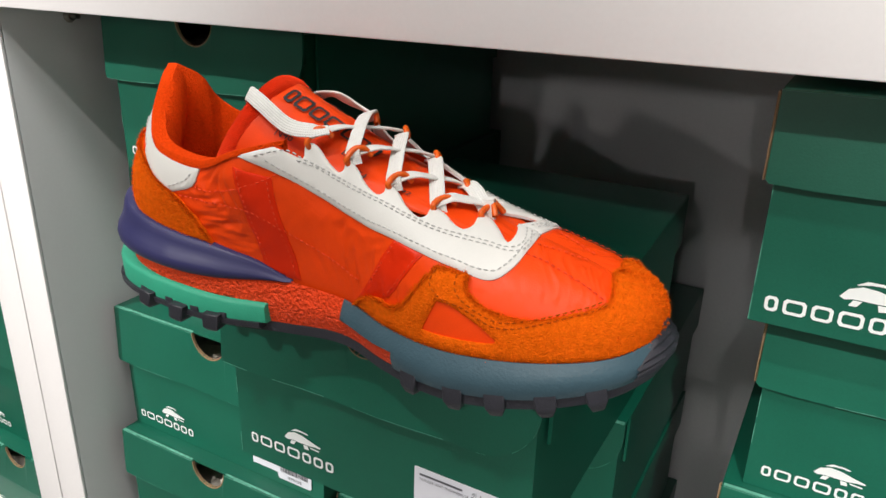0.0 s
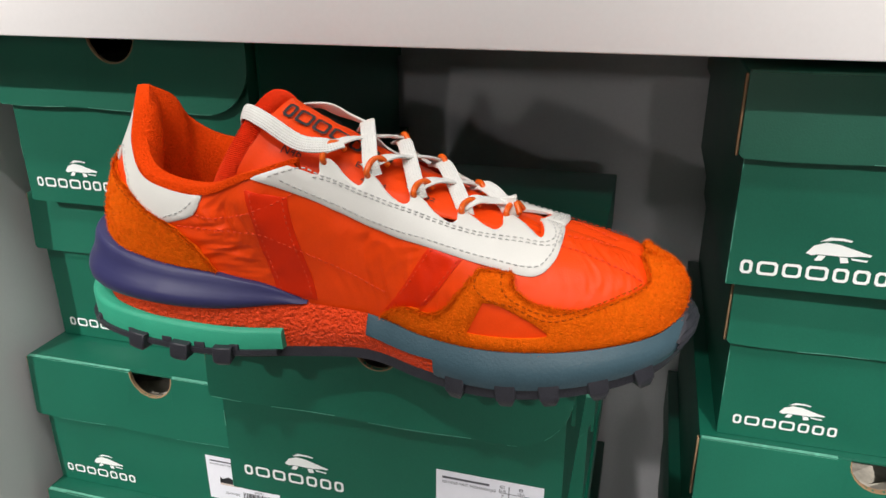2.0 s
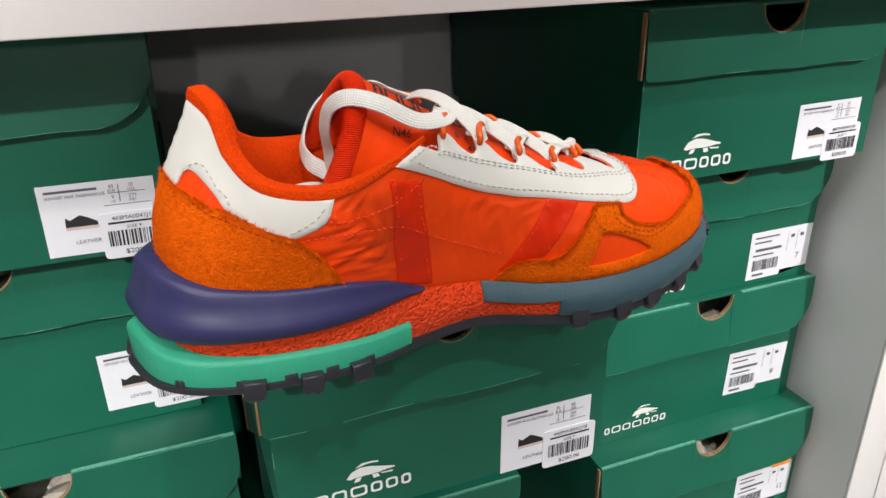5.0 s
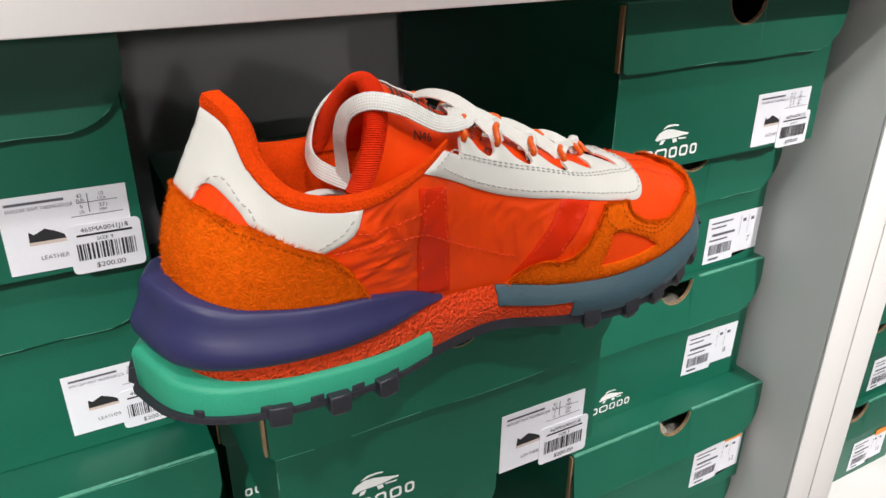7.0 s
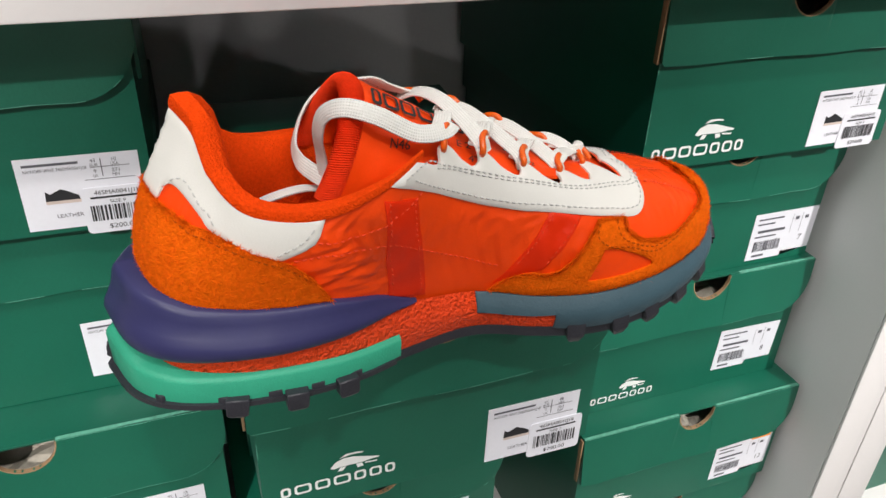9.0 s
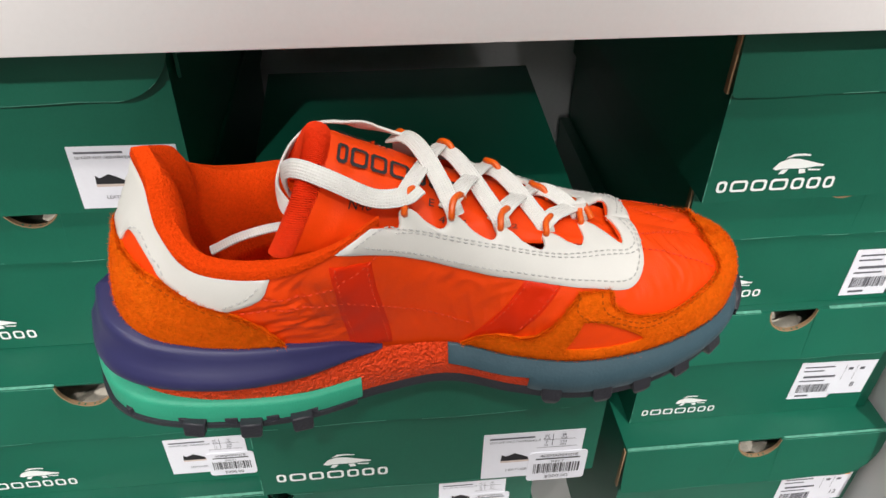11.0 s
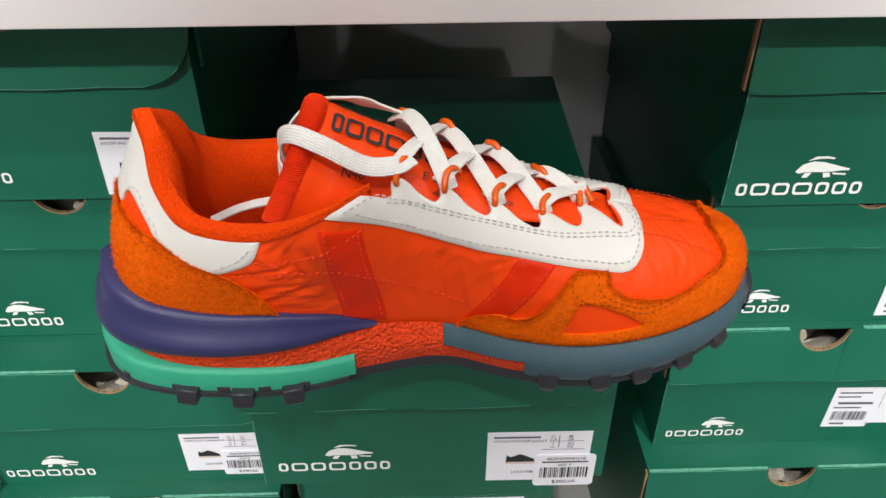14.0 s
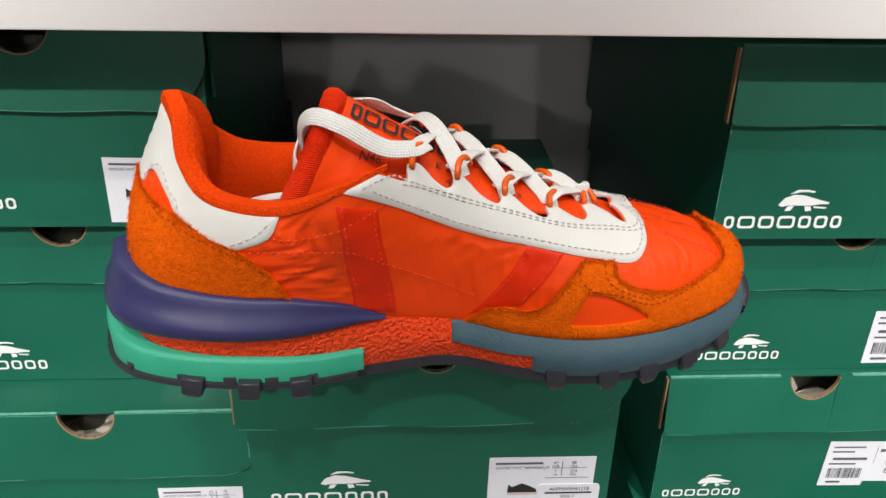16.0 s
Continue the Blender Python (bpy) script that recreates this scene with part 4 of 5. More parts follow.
# thread
red, pale, rust = bmesh.new(), bmesh.new(), bmesh.new()
for sg in (-1, 1):
    m = lambda pts: [(sg * a, b) for a, b in pts]
    for seam in ([(0.292, 0.709), (0.317, 0.681), (0.345, 0.695), (0.374, 0.717), (0.400, 0.736), (0.425, 0.768)],
                 [(0.263, 0.521), (0.311, 0.538), (0.362, 0.530), (0.383, 0.464), (0.405, 0.345), (0.430, 0.237), (0.465, 0.155), (0.491, 0.134)],
                 [(0.723, 0.68), (0.766, 0.64), (0.806, 0.544), (0.840, 0.418)], [(0.741, 0.816), (0.780, 0.854), (0.850, 0.90)],
                 [(0.382, 0.88), (0.375, 0.647), (0.364, 0.342), (0.362, 0.03)], [(0.409, 0.74), (0.401, 0.508), (0.396, 0.261), (0.396, 0.03)],
                 [(0.568, 0.50), (0.537, 0.296), (0.506, 0.13)], [(0.598, 0.48), (0.570, 0.30), (0.543, 0.155)]):
        stitches(red, polyline(quilt, m(seam), 6, 0.0006))
    low = [(a - 0.004 * (k > 11), b + 0.055 - 0.02 * (k > 11)) for k, (a, b) in enumerate(STAY_LOW)][1:]
    low[0] = (0.412, 0.90)
    stitches(pale, polyline(upper_point, m(low[:-1]), 6, 0.0017))
    stitches(pale, polyline(upper_point, m([(0.402, 0.95), (0.433, 0.93), (0.450, 0.83), (0.482, 0.745), (0.545, 0.742), (0.611, 0.738), (0.665, 0.69), (0.700, 0.665), (0.722, 0.76), (0.729, 0.97)]), 6, 0.0017))
    stitches(pale, polyline(upper_point, m([(0.440, 0.84), (0.482, 0.718), (0.545, 0.715), (0.611, 0.71), (0.665, 0.66), (0.704, 0.64), (0.729, 0.74), (0.737, 0.97)]), 6, 0.0017))
    stitches(pale, polyline(upper_point, m([(0.056, 0.54), (0.068, 0.645), (0.088, 0.71), (0.112, 0.735), (0.143, 0.72), (0.166, 0.63)]), 6, 0.0015))
    stitches(pale, polyline(upper_point, m([(0.247, 0.585), (0.279, 0.75), (0.298, 0.93)]), 6, 0.0015))
    stitches(rust, polyline(upper_point, m([(0.621, 0.43), (0.612, 0.33), (0.628, 0.26), (0.650, 0.24), (0.690, 0.165), (0.740, 0.21), (0.800, 0.31), (0.845, 0.41)]), 6, 0.0019))
    stitches(rust, polyline(upper_point, m([(0.645, 0.43), (0.642, 0.34), (0.652, 0.27), (0.690, 0.195), (0.735, 0.235), (0.797, 0.34), (0.840, 0.44)]), 6, 0.0019))
    stitches(rust, polyline(upper_point, m([(0.10, 0.50), (0.15, 0.535), (0.2, 0.55), (0.24, 0.50), (0.258, 0.44), (0.277, 0.27)]), 6, 0.0019))
for nm, bm, mt in (("seam_thread", red, THREAD_R), ("leather_thread", pale, THREAD_W), ("suede_thread", rust, THREAD_O)):
    tagged(shoe_part(nm, bm, mt, "fine raised stitching", smooth=False), kind="stuff")

# ---- sole parts ----
FORE = [(0.461, 1.0), (0.461, 0.48), (0.494, 0.44), (0.528, 0.46), (0.556, 0.50), (0.556, 0.0)]
fore_loop = neg(FORE) + [(-2 + a, b) for a, b in FORE[::-1]]
shoe_part("forefoot_midsole", panel(wall_point, fore_loop, 0.0014, dt=0.12), TEAL, "slate blue rubber forefoot midsole")


def side_of(s):
    foot, _, _ = ends(s)
    mid = np.array([foot[0] + 0.090 if foot[0] < -0.09 else 0.0, foot[1] - axis_y(foot[0]), 0.0])
    return foot, mid / max(1e-6, np.linalg.norm(mid))


def sweep(name, half, low, high, profile, mat, label, ns=120, taper=0.12, rear=0.0):
    """A rubber rim round the heel. low, high: heights by x; profile: (share of height, outward metres)."""
    bm = bmesh.new()
    rows = []
    for i in range(ns + 1):
        s = -half + 2 * half * i / ns
        foot, side = side_of(s)
        end = min(1.0, (half - abs(s)) / taper) ** 0.6 if taper else 1.0
        z0, z1 = along(low, foot[0]), along(high, foot[0])
        row = []
        for v, o in profile:
            p = foot + side * (0.0005 + o * (0.15 + 0.85 * end) + (rear * max(0.0, 1 - abs(s) / 0.22) if o > 0 else 0.0))
            row.append(bm.verts.new((p[0], p[1], z0 + (z1 - z0) * v)))
        rows.append(row)
    n = len(profile)
    for a, b in zip(rows, rows[1:]):
        for j in range(n):
            bm.faces.new((a[j], b[j], b[(j + 1) % n], a[(j + 1) % n]))
    bm.faces.new(rows[0])
    bm.faces.new(rows[-1][::-1])
    bmesh.ops.recalc_face_normals(bm, faces=bm.faces[:])
    return shoe_part(name, bm, mat, label)


sweep("heel_clip", 0.390, [(-0.150, 1.0365), (-0.1365, 1.0360), (-0.131, 1.0330), (-0.116, 1.0318), (-0.099, 1.0307), (-0.083, 1.0300), (-0.068, 1.0300), (-0.054, 1.0305), (-0.039, 1.0310), (-0.024, 1.0305)],
      [(-0.150, 1.0640), (-0.1365, 1.0630), (-0.131, 1.0605), (-0.118, 1.0550), (-0.099, 1.0510), (-0.085, 1.0490), (-0.067, 1.0470), (-0.048, 1.0418), (-0.039, 1.0378), (-0.030, 1.0325), (-0.024, 1.0310)],
      [(0.0, -0.004), (0.0, 0.0060), (0.06, 0.0080), (0.16, 0.0098), (0.30, 0.0104), (0.42, 0.0096), (0.54, 0.0078), (0.66, 0.0062), (0.78, 0.0053), (0.90, 0.0046), (0.97, 0.0036), (1.0, 0.0022),
       (1.0, -0.004)], NAVY, "glossy moulded navy rubber heel clip", taper=0.16, rear=0.0058)
GREEN_TOP = [(-0.150, 1.0350), (-0.1365, 1.0340), (-0.131, 1.0285), (-0.122, 1.0260), (-0.100, 1.0235), (-0.083, 1.0225), (-0.069, 1.0215), (-0.054, 1.0205), (-0.030, 1.0192)]
rim_low = [(x - 0.004, z + 0.0003) for x, z in SOLE_TOP_OF_TREAD]
sweep("heel_rim", 0.366, rim_low, GREEN_TOP, [(0.0, -0.004), (0.0, 0.0066), (0.06, 0.0076), (0.82, 0.0080), (0.94, 0.0072), (1.0, 0.0056), (1.03, -0.004)], MINT, "mint green rubber heel rim", taper=0.0, rear=0.0100)

sweep("heel_tread", 0.36, [(x, z - 0.0032) for x, z in rim_low], [(x, z + 0.0006) for x, z in rim_low],
      [(0.0, -0.004), (0.0, 0.0072), (0.3, 0.0086), (1.0, 0.0088), (1.0, -0.004)], TREAD, "black rubber tread edge under the rim", taper=0.0, rear=0.0112)


def lug(x, side_sign, w=0.0095, h=0.0065, out=0.012):
    """One trapezoid tread stud at the sole's edge."""
    best = min((abs(wall_point(side_sign * k / 400, 0)[0] - x), k / 400) for k in range(401))[1] * side_sign
    p = wall_point(best, 0.0)
    q = wall_point(best + 0.006, 0.0) - wall_point(best - 0.006, 0.0)
    if x < -0.05:
        p = p + side_of(best)[1] * 0.0058
        h -= 0.0022
    ax = np.array([q[0], q[1], q[2]]) * (-1 if q[0] < 0 else 1)
    ax = ax / np.linalg.norm(ax)
    inward = np.array([0, 1.0 if p[1] < 0.004 else -1.0, 0])
    inward = inward - ax * (inward @ ax)
    inward /= np.linalg.norm(inward)
    dn = np.cross(ax, inward)
    dn = dn / np.linalg.norm(dn)
    if dn[2] > 0:
        dn = -dn
    bm = bmesh.new()
    c = []
    for f, wd, o0, o1 in ((-0.0030, 1.0, -0.0022, out), (0.0045, 0.92, -0.0028, out), (h + 0.0025, 0.52, -0.0008, out * 0.75)):
        base = p + dn * f
        c.append([bm.verts.new(base + ax * w * wd * a * 0.5 + inward * o) for a, o in ((-1, o0), (1, o0), (1, o1), (-1, o1))])
    for a, b in zip(c, c[1:]):
        for k in range(4):
            bm.faces.new((a[k], a[(k + 1) % 4], b[(k + 1) % 4], b[k]))
    bm.faces.new(c[0])
    bm.faces.new(c[-1][::-1])
    bmesh.ops.recalc_face_normals(bm, faces=bm.faces[:])
    bmesh.ops.bevel(bm, geom=bm.edges[:], offset=0.0005, segments=1, affect="EDGES")
    return shoe_part("stud", bm, TREAD, parent=OUTSOLE)


OUTSOLE.location.z = 0.0
for x in (-0.139, -0.107, -0.086, -0.064, 0.049, 0.071, 0.090, 0.110, 0.128):
    for sg in (-1, 1):
        lug(x, sg)
for x, y in ((-0.115, 0.0), (-0.09, -0.008), (-0.07, 0.012), (0.04, 0.0), (0.06, 0.018), (0.085, 0.0), (0.105, 0.014), (0.125, 0.004), (0.060, -0.012)):
    z = along(SOLE_TOP_OF_TREAD, x) - 0.0055
    shoe_part("stud", box_bm(x - 0.005, x + 0.005, y - 0.005, y + 0.005, z - 0.0045, z + 0.001, 0.001), TREAD, parent=OUTSOLE)
for x in (-0.127, -0.110, -0.0935, -0.0765, -0.0600):
    for sg in (-1, 1):
        k = min((abs(side_of(sg * q / 400)[0][0] - x), q / 400) for q in range(150))[1] * sg
        foot, side = side_of(k)
        p = foot + side * (0.0070 + 0.0100 * max(0.0, 1 - abs(k) / 0.22))
        z = along(rim_low, foot[0])
        bm = box_bm(-0.0028, 0.0028, -0.0016, 0.0020, -0.001, 0.0034, 0.0004)
        bm.transform(pose(p[0], p[1], z, 0, 0, math.degrees(math.atan2(side[1], side[0])) + 90))
        shoe_part("rim_notch", bm, TREAD, "small dark notch in the rim")
# black toe bumper, rising over the suede


def bumper_point(s, t):
    u = abs(abs((s + 1) % 2 - 1) - 1) / 0.125
    h = 0.55 + 0.75 * max(0.0, 1 - u * u)
    v = t * h
    p = wall_point(s, min(v, 1.0)) if v <= 1 else upper_point(s, (v - 1) * 0.55)
    n = normal_of(wall_point, s, 0.5)
    return p + n * (0.0024 + 0.0006 * math.cos(v * 26)) * min(1.0, (1 - t) * 9 + 0.15)


bm, _ = surface_bm(bumper_point, 0.875, 1.125, 0.0, 1.0, 48, 22)
bmesh.ops.recalc_face_normals(bm, faces=bm.faces[:])
shoe_part("toe_bumper", bm, TREAD, "black ribbed rubber toe bumper")

# ---- collar lining, insole, tongue ----
bm = bmesh.new()
rows, LIN = [], 0.432
for i in range(161):
    s = -LIN + 2 * LIN * i / 160
    foot, top, _ = ends(s)
    side = np.array([top[0] + 0.072 if top[0] < -0.072 else 0.0, top[1] - axis_y(top[0] - 0.02), 0.0])
    side = side / max(1e-6, np.linalg.norm(side))
    k = 1 - 0.75 * min(1, max(0, (abs(s) - 0.30) / 0.13))
    up = np.array([0, 0, 1.0])
    a = upper_point(s, 0.962 + 0.02 * (1 - k))
    pts = [a + side * 0.0003, a + side * 0.0014 * k, upper_point(s, 0.985) + side * 0.0020 * k + up * 0.0008 * k, top + side * 0.0012 * k + up * 0.0026 * k, top - side * 0.0018 * k + up * 0.0030 * k,
           top - side * 0.0050 * k + up * 0.0030 * k, top - side * 0.0078 * k - up * 0.001, top - side * 0.0095 * k - up * 0.008, top - side * 0.0095 - up * 0.018]
    low = np.array([foot[0] * 0.93, axis_y(foot[0]) + (foot[1] - axis_y(foot[0])) * 0.78, 1.042])
    pts += [pts[-1] * (1 - f) + low * f for f in (0.35, 0.7, 1.0)]
    rows.append([bm.verts.new(q) for q in pts])
for a, b in zip(rows, rows[1:]):
    for j in range(len(a) - 1):
        bm.faces.new((a[j], b[j], b[j + 1], a[j + 1]))
bmesh.ops.recalc_face_normals(bm, faces=bm.faces[:])
shoe_part("collar_lining", bm, TERRY, "padded red terry collar lining")
bm = bmesh.new()
bm.faces.new([bm.verts.new((ends(-1 + 2 * k / 80)[0][0] * 0.97, ends(-1 + 2 * k / 80)[0][1] * 0.92, 1.0415)) for k in range(80)])
shoe_part("insole", bm, TERRY, "red fabric insole")

TON_C = [(0.082, 0.0055, 1.0680), (0.040, 0.0060, 1.0820), (0.010, 0.0065, 1.0935), (-0.021, 0.0045, 1.1095), (-0.0485, 0.0005, 1.1250)]
TON_W = [0.014, 0.022, 0.0255, 0.028, 0.0305]
TON_H = [0.003, 0.006, 0.013, 0.024, 0.037]
TON_X = [0.0, 0.001, 0.004, 0.009, 0.017]


def tongue_point(a, b):
    """a from the toe end (0) to the top edge (1); b across, -1 near to 1 far."""
    c = spline(TON_C, a)
    w, h, xs = float(spline(TON_W, a)[0]), float(spline(TON_H, a)[0]), float(spline(TON_X, a)[0])
    th = b * math.pi / 2
    return np.array([c[0] - xs * (1 - math.cos(th)), c[1] + w * math.sin(th), c[2] - h * (1 - math.cos(th)) ** 0.9])


def tongue_normal(a, b):
    e = 0.01
    n = np.cross(tongue_point(a, b + e) - tongue_point(a, b - e), tongue_point(min(1, a + e), b) - tongue_point(max(0, a - e), b))
    n = n / max(1e-9, np.linalg.norm(n))
    return n if n[2] > 0 or n[1] * (b if b else 1) > 0 else -n


bm = bmesh.new()
outer, inner = [], []
for i in range(49):
    a = i / 48
    ro, ri = [], []
    for j in range(41):
        b = -1 + 2 * j / 40
        p, n = tongue_point(a, b), tongue_normal(a, b)
        r = 0.0008 * noise.noise(Vector((a * 16, b * 5, 9.0))) + 0.0004 * noise.noise(Vector((a * 40, b * 9, 2.0)))
        ro.append(bm.verts.new(p + n * r))
        ri.append(bm.verts.new(p - n * 0.0055))
    outer.append(ro)
    inner.append(ri)
for g, flip in ((outer, 0), (inner, 1)):
    for r0, r1 in zip(g, g[1:]):
        for j in range(40):
            bm.faces.new((r0[j], r0[j + 1], r1[j + 1], r1[j]))
for j in range(40):
    bm.faces.new((outer[-1][j], outer[-1][j + 1], inner[-1][j + 1], inner[-1][j]))
for r0, r1, q0, q1 in zip(outer, outer[1:], inner, inner[1:]):
    bm.faces.new((r0[0], r1[0], q1[0], q0[0]))
    bm.faces.new((r0[-1], r1[-1], q1[-1], q0[-1]))
bmesh.ops.recalc_face_normals(bm, faces=bm.faces[:])
TONGUE = shoe_part("tongue", bm, NYLON, "padded red nylon tongue with black print")
bm = bmesh.new()
rings = []
NR = 260
for i in range(NR + 1):
    b = -1 + 2 * i / NR
    p, n = tongue_point(1.0, b), tongue_normal(0.985, b)
    back = tongue_point(1.0, b) - tongue_point(0.97, b)
    back = back / np.linalg.norm(back)
    c = p - n * 0.0026 - back * 0.0015
    ring = []
    bulge = 1 + 0.07 * math.cos(i * math.pi)
    for k in range(14):
        th = 2 * math.pi * k / 14
        ring.append(bm.verts.new(c + (n * math.cos(th) * 0.0040 + back * math.sin(th) * 0.0052) * bulge))
    rings.append(ring)
for r0, r1 in zip(rings, rings[1:]):
    for k in range(14):
        bm.faces.new((r0[k], r1[k], r1[(k + 1) % 14], r0[(k + 1) % 14]))
bmesh.ops.recalc_face_normals(bm, faces=bm.faces[:])
shoe_part("tongue_binding", bm, RIB, "ribbed red binding round the tongue edge", TONGUE)


def on_tongue(bm, a_start, b_base, da, db):
    """Bends flat print (x along, y up the letters) onto the tongue."""
    for v in bm.verts:
        a, b = a_start - v.co.x * da, b_base + v.co.y * db
        a = min(max(a, 0.02), 0.97)
        p, n = tongue_point(a, b), tongue_normal(a, b)
        v.co = Vector(p + n * 0.0012)
    return bm


def flat_text(body, size):
    cu = bpy.data.curves.new("writing", "FONT")
    cu.body, cu.size, cu.resolution_u = body, size, 3
    ob = bpy.data.objects.new("writing", cu)
    bm = bmesh.new()
    bm.from_mesh(ob.to_mesh())
    ob.to_mesh_clear()
    bpy.data.objects.remove(ob)
    bpy.data.curves.remove(cu)
    bmesh.ops.triangulate(bm, faces=bm.faces[:])
    bmesh.ops.subdivide_edges(bm, edges=[e for e in bm.edges if e.calc_length() > size * 0.25], cuts=1)
    return bm


DA, DB = 1 / 0.134, 1 / 0.045
for body, size, a0, b0 in (("SINCE 1933", 0.0048, 0.93, 0.08), ("N46", 0.0056, 0.86, -0.62), ("E 2", 0.0056, 0.62, -0.48), ("4\" E4", 0.0056, 0.58, -0.66),
                           ("47.0", 0.0056, 0.43, -0.40), ("5.992", 0.0056, 0.40, -0.62)):
    shoe_part("tongue_print", on_tongue(flat_text(body, size), a0, b0, DA, DB), INK, "small black print", TONGUE, smooth=False)
px = 0.0
for ww in (0.0050, 0.0080, 0.0075, 0.0085, 0.0060, 0.0062, 0.0052):
    bm = bmesh.new()
    q = 0.0011
    loop = [(px + q, 0), (px + ww - q, 0), (px + ww, q), (px + ww, 0.0085 - q), (px + ww - q, 0.0085), (px + q, 0.0085), (px, 0.0085 - q), (px, q)]
    mc, md, rim_ = px + ww / 2, 0.00425, 0.0014
    shrink = lambda c, d: (mc + (c - mc) * (1 - 2 * rim_ / ww), md + (d - md) * (1 - 2 * rim_ / 0.0085))
    outer = [bm.verts.new((c, d, 0)) for c, d in loop]
    inner = [bm.verts.new((*shrink(c, d), 0)) for c, d in loop]
    for i in range(8):
        bm.faces.new((outer[i], outer[(i + 1) % 8], inner[(i + 1) % 8], inner[i]))
    bmesh.ops.subdivide_edges(bm, edges=bm.edges[:], cuts=1)
    shoe_part("tongue_block", on_tongue(bm, 0.93, -0.27, DA, DB), INK, "plain black printed block", TONGUE, smooth=False)
    px += ww + 0.0013

# ---- laces and cord loops ----


def ribbon(path, width, thick, mat, name, label="", parent=None, flat=None, n=14, twist=None):
    """A flat woven lace along smoothed points; flat: the way its broad face looks."""
    pts = [spline(path, k / (n * (len(path) - 1))) for k in range(n * (len(path) - 1) + 1)]
    bm = bmesh.new()
    uv = bm.loops.layers.uv.new("UVMap")
    run = [0.0]
    for q0, q1 in zip(pts, pts[1:]):
        run.append(run[-1] + float(np.linalg.norm(q1 - q0)))
    rings = []
    m = len(pts)
    for i, p in enumerate(pts):
        d = pts[min(i + 1, m - 1)] - pts[max(i - 1, 0)]
        d = d / max(1e-9, np.linalg.norm(d))
        f = spline(flat, i / (m - 1)) if flat is not None and len(flat) > 1 and not np.isscalar(flat[0]) else np.array([-0.25, -0.25, 1.0])
        sd = np.cross(d, f)
        sd = sd / max(1e-9, np.linalg.norm(sd))
        up = np.cross(sd, d)
        ring = []
        for k in range(12):
            th = 2 * math.pi * k / 12
            c, s_ = math.cos(th), math.sin(th)
            cx = math.copysign(abs(c) ** 0.55, c) * width / 2
            cz = math.copysign(abs(s_) ** 0.8, s_) * thick / 2
            ring.append(bm.verts.new(p + sd * cx + up * cz))
        rings.append(ring)
    across = [math.copysign(abs(math.cos(2 * math.pi * k / 12)) ** 0.55, math.cos(2 * math.pi * k / 12)) * width / 2 for k in range(12)]
    for i, (r0, r1) in enumerate(zip(rings, rings[1:])):
        for k in range(12):
            k2 = (k + 1) % 12
            f = bm.faces.new((r0[k], r1[k], r1[k2], r0[k2]))
            for lp, q in zip(f.loops, ((run[i], across[k]), (run[i + 1], across[k]), (run[i + 1], across[k2]), (run[i], across[k2]))):
                lp[uv].uv = q
    bm.faces.new(rings[0])
    bm.faces.new(rings[-1][::-1])
    bmesh.ops.recalc_face_normals(bm, faces=bm.faces[:])
    return shoe_part(name, bm, mat, label, parent)


NEAR_L = [upper_point(-s, 1.0) + np.array([0, 0.001, 0.0022]) for s in LOOP_S]
FAR_L = [upper_point(s, 1.0) + np.array([0, -0.001, 0.0022]) for s in LOOP_S]
up_ = np.array([0.0, 0.0, 1.0])
WIDE = 0.0075
for k in range(4):
    a, b = FAR_L[k], NEAR_L[k + 1]
    lift = 0.008 if k == 0 else 0.0035
    mid = (a + b) / 2 + up_ * lift
    ribbon([a - up_ * 0.002 + np.array([-0.003, 0.002, 0]), a * 0.8 + b * 0.2 + up_ * lift * 0.7, mid, a * 0.2 + b * 0.8 + up_ * lift * 0.6, b + up_ * 0.0005, b + np.array([0.002, -0.001, -0.005])],
           WIDE, 0.0016, LACE, "lace_strand", "flat woven white lace")
    a, b = NEAR_L[k], FAR_L[k + 1]
    mid = (a + b) / 2 + up_ * 0.0028
    ribbon([a + np.array([-0.002, -0.001, -0.001]), a * 0.75 + b * 0.25 + up_ * 0.003, mid, a * 0.2 + b * 0.8 + up_ * 0.002, b], WIDE, 0.0016, LACE, "lace_strand", "flat woven white lace",
           flat=[(-0.2, -0.5, 0.85), (-0.2, -0.2, 0.95)])
a, b = NEAR_L[4], FAR_L[4]
ribbon([a + np.array([0.001, 0, -0.002]), a * 0.7 + b * 0.3 + up_ * 0.004, (a + b) / 2 + up_ * 0.0046, a * 0.3 + b * 0.7 + up_ * 0.003, b], WIDE, 0.0016, LACE, "lace_strand", "flat woven white lace")
a = NEAR_L[0]
ribbon([a + np.array([0.006, 0.004, 0.002]), a + np.array([0.0, -0.0015, 0.002]), (-0.0280, -0.0240, 1.1085), (-0.0435, -0.0235, 1.1170), (-0.0550, -0.0185, 1.1195), (-0.0615, -0.0110, 1.1145),
        (-0.0630, -0.0050, 1.1040), (-0.0610, 0.0000, 1.0920), (-0.060, 0.000, 1.078)],
       WIDE, 0.0017, LACE, "lace_end", "long flat white lace looped over the tongue",
       flat=[(-0.2, -0.6, 0.8), (-0.2, -0.8, 0.6), (-0.2, -0.8, 0.6), (-0.4, -0.7, 0.6), (-0.8, -0.5, 0.4), (-0.9, -0.4, 0.1), (-0.9, -0.4, 0.0), (-0.9, -0.4, 0.1)])
a = FAR_L[0]
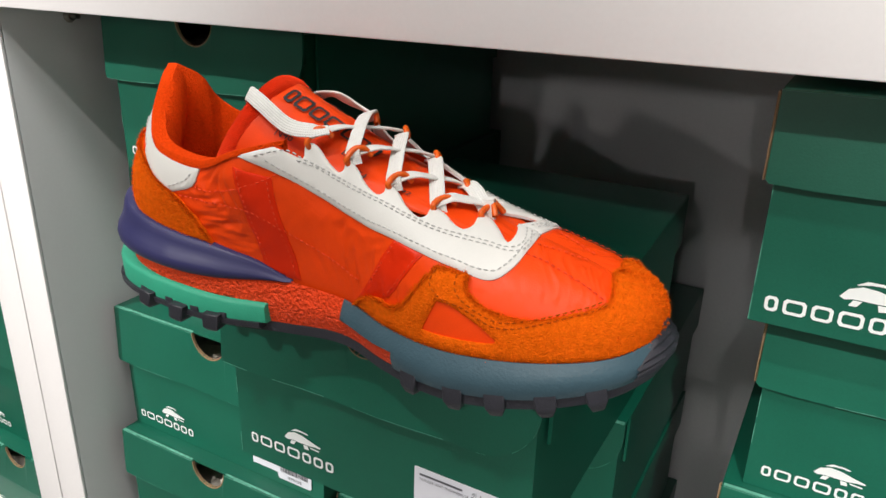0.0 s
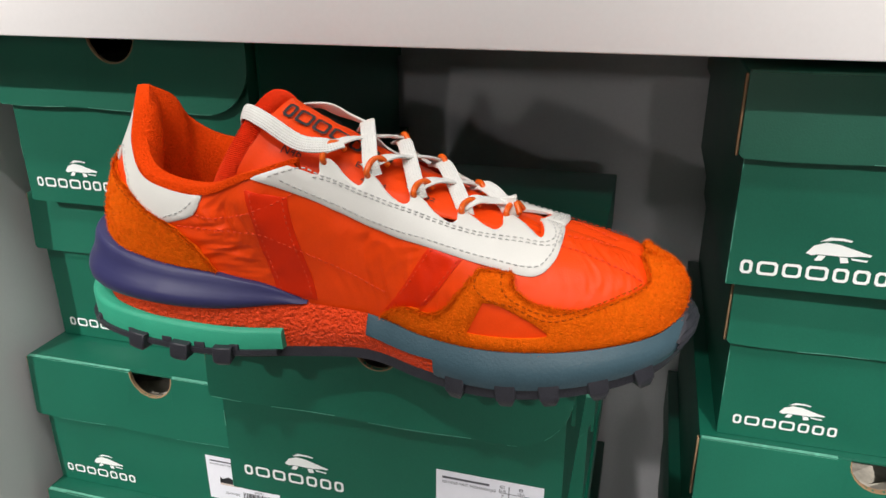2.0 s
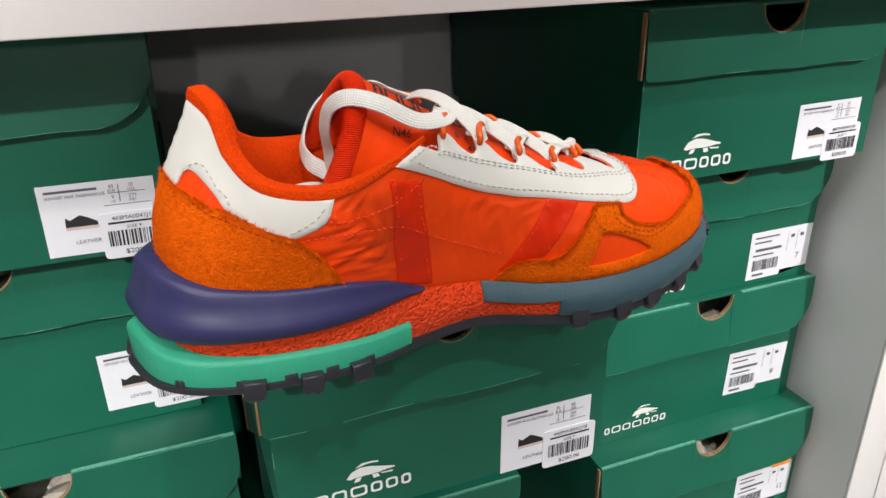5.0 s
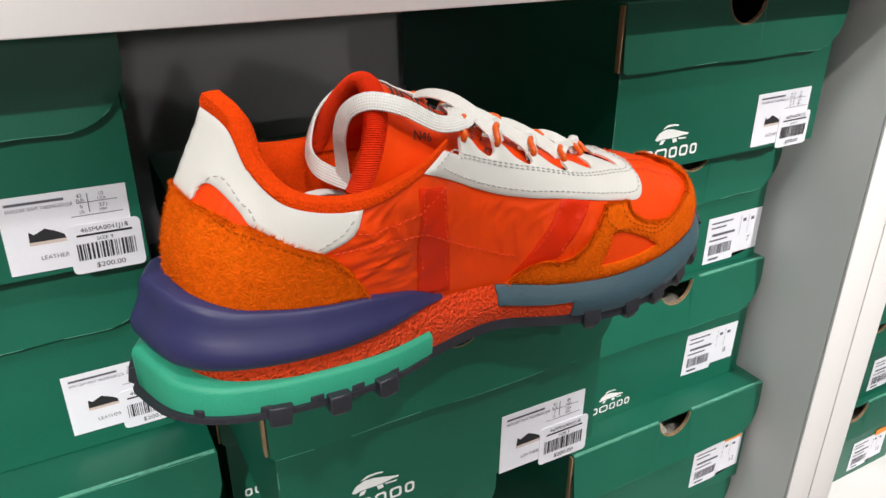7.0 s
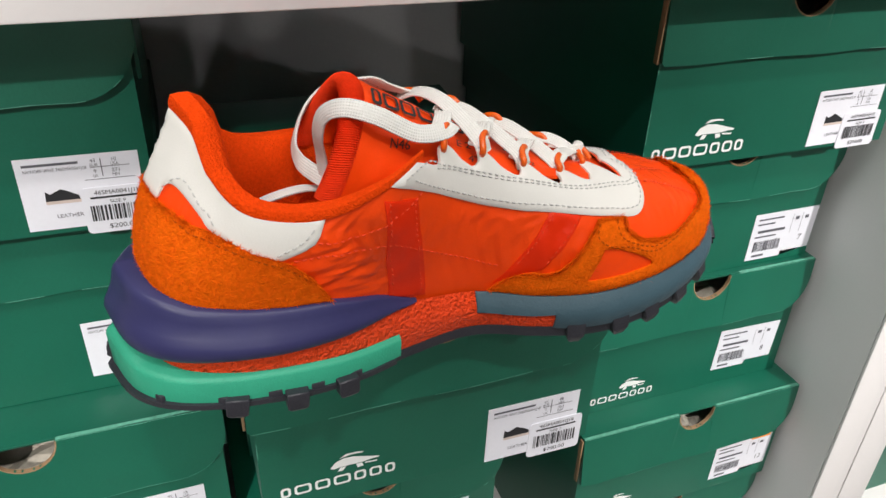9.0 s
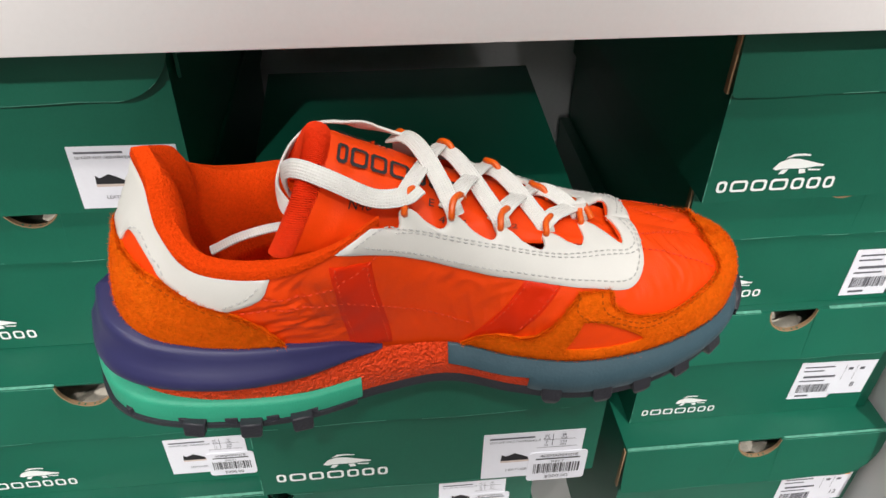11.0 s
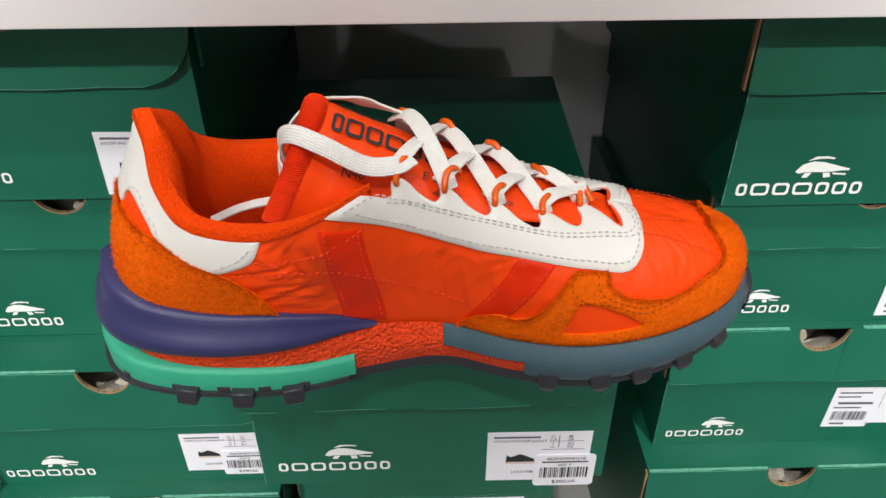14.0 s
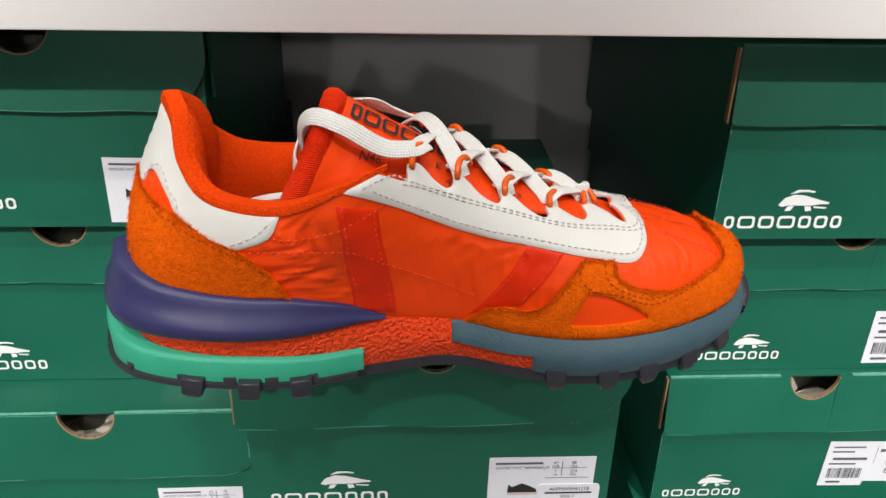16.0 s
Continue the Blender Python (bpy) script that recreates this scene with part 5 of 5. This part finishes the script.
ribbon([a + np.array([0.003, -0.002, 0.001]), a + np.array([-0.010, -0.002, 0.0055]), (-0.0360, 0.0240, 1.1150), (-0.0500, 0.0285, 1.1130), (-0.0620, 0.0250, 1.1050), (-0.0690, 0.0180, 1.0930), (-0.0680, 0.0120, 1.0860), (-0.0630, 0.0040, 1.0830), (-0.0570, -0.0040, 1.0810)],
       WIDE, 0.0017, LACE, "lace_end", "long flat white lace looped over the tongue", flat=[(-0.2, 0.4, 0.9), (-0.3, 0.6, 0.8), (-0.7, 0.5, 0.5), (-0.9, 0.1, 0.2), (-0.8, -0.3, 0.4), (-0.6, -0.5, 0.6)])
ribbon([(-0.098, -0.004, 1.0720), (-0.085, -0.001, 1.0765), (-0.070, 0.004, 1.0770), (-0.058, 0.009, 1.0730)], 0.0050, 0.0018, LACE, "lace_tip", "white lace end lying inside")


def cord(points, r, name, label):
    pts = [spline(points, k / 24) for k in range(25)]
    bm = bmesh.new()
    rings = []
    for i, p in enumerate(pts):
        d = pts[min(i + 1, 24)] - pts[max(i - 1, 0)]
        d = d / max(1e-9, np.linalg.norm(d))
        q = np.cross(d, (0.9, 0.1, 0.3))
        q = q / np.linalg.norm(q)
        w = np.cross(d, q)
        rings.append([bm.verts.new(p + (q * math.cos(t) + w * math.sin(t)) * r) for t in (2 * math.pi * k / 10 for k in range(10))])
    for r0, r1 in zip(rings, rings[1:]):
        for k in range(10):
            bm.faces.new((r0[k], r1[k], r1[(k + 1) % 10], r0[(k + 1) % 10]))
    bmesh.ops.recalc_face_normals(bm, faces=bm.faces[:])
    return shoe_part(name, bm, CORD, label)


for side_pts, sg in ((NEAR_L, -1), (FAR_L, 1)):
    for k, p in enumerate(side_pts):
        u = upper_point(sg * LOOP_S[k], 0.945) + normal_of(upper_point, sg * LOOP_S[k], 0.945) * 0.0014
        cord([u + np.array([-0.0012, 0, -0.0012]), u + np.array([-0.0014, sg * 0.0014, 0.0016]), p + np.array([0.0008, sg * 0.0004, 0.0018]), p + np.array([0.0036, -sg * 0.0034, 0.0022]),
              p + np.array([0.0060, -sg * 0.0065, -0.0015])], 0.00140, "lace_loop", "glossy orange cord lace loop")
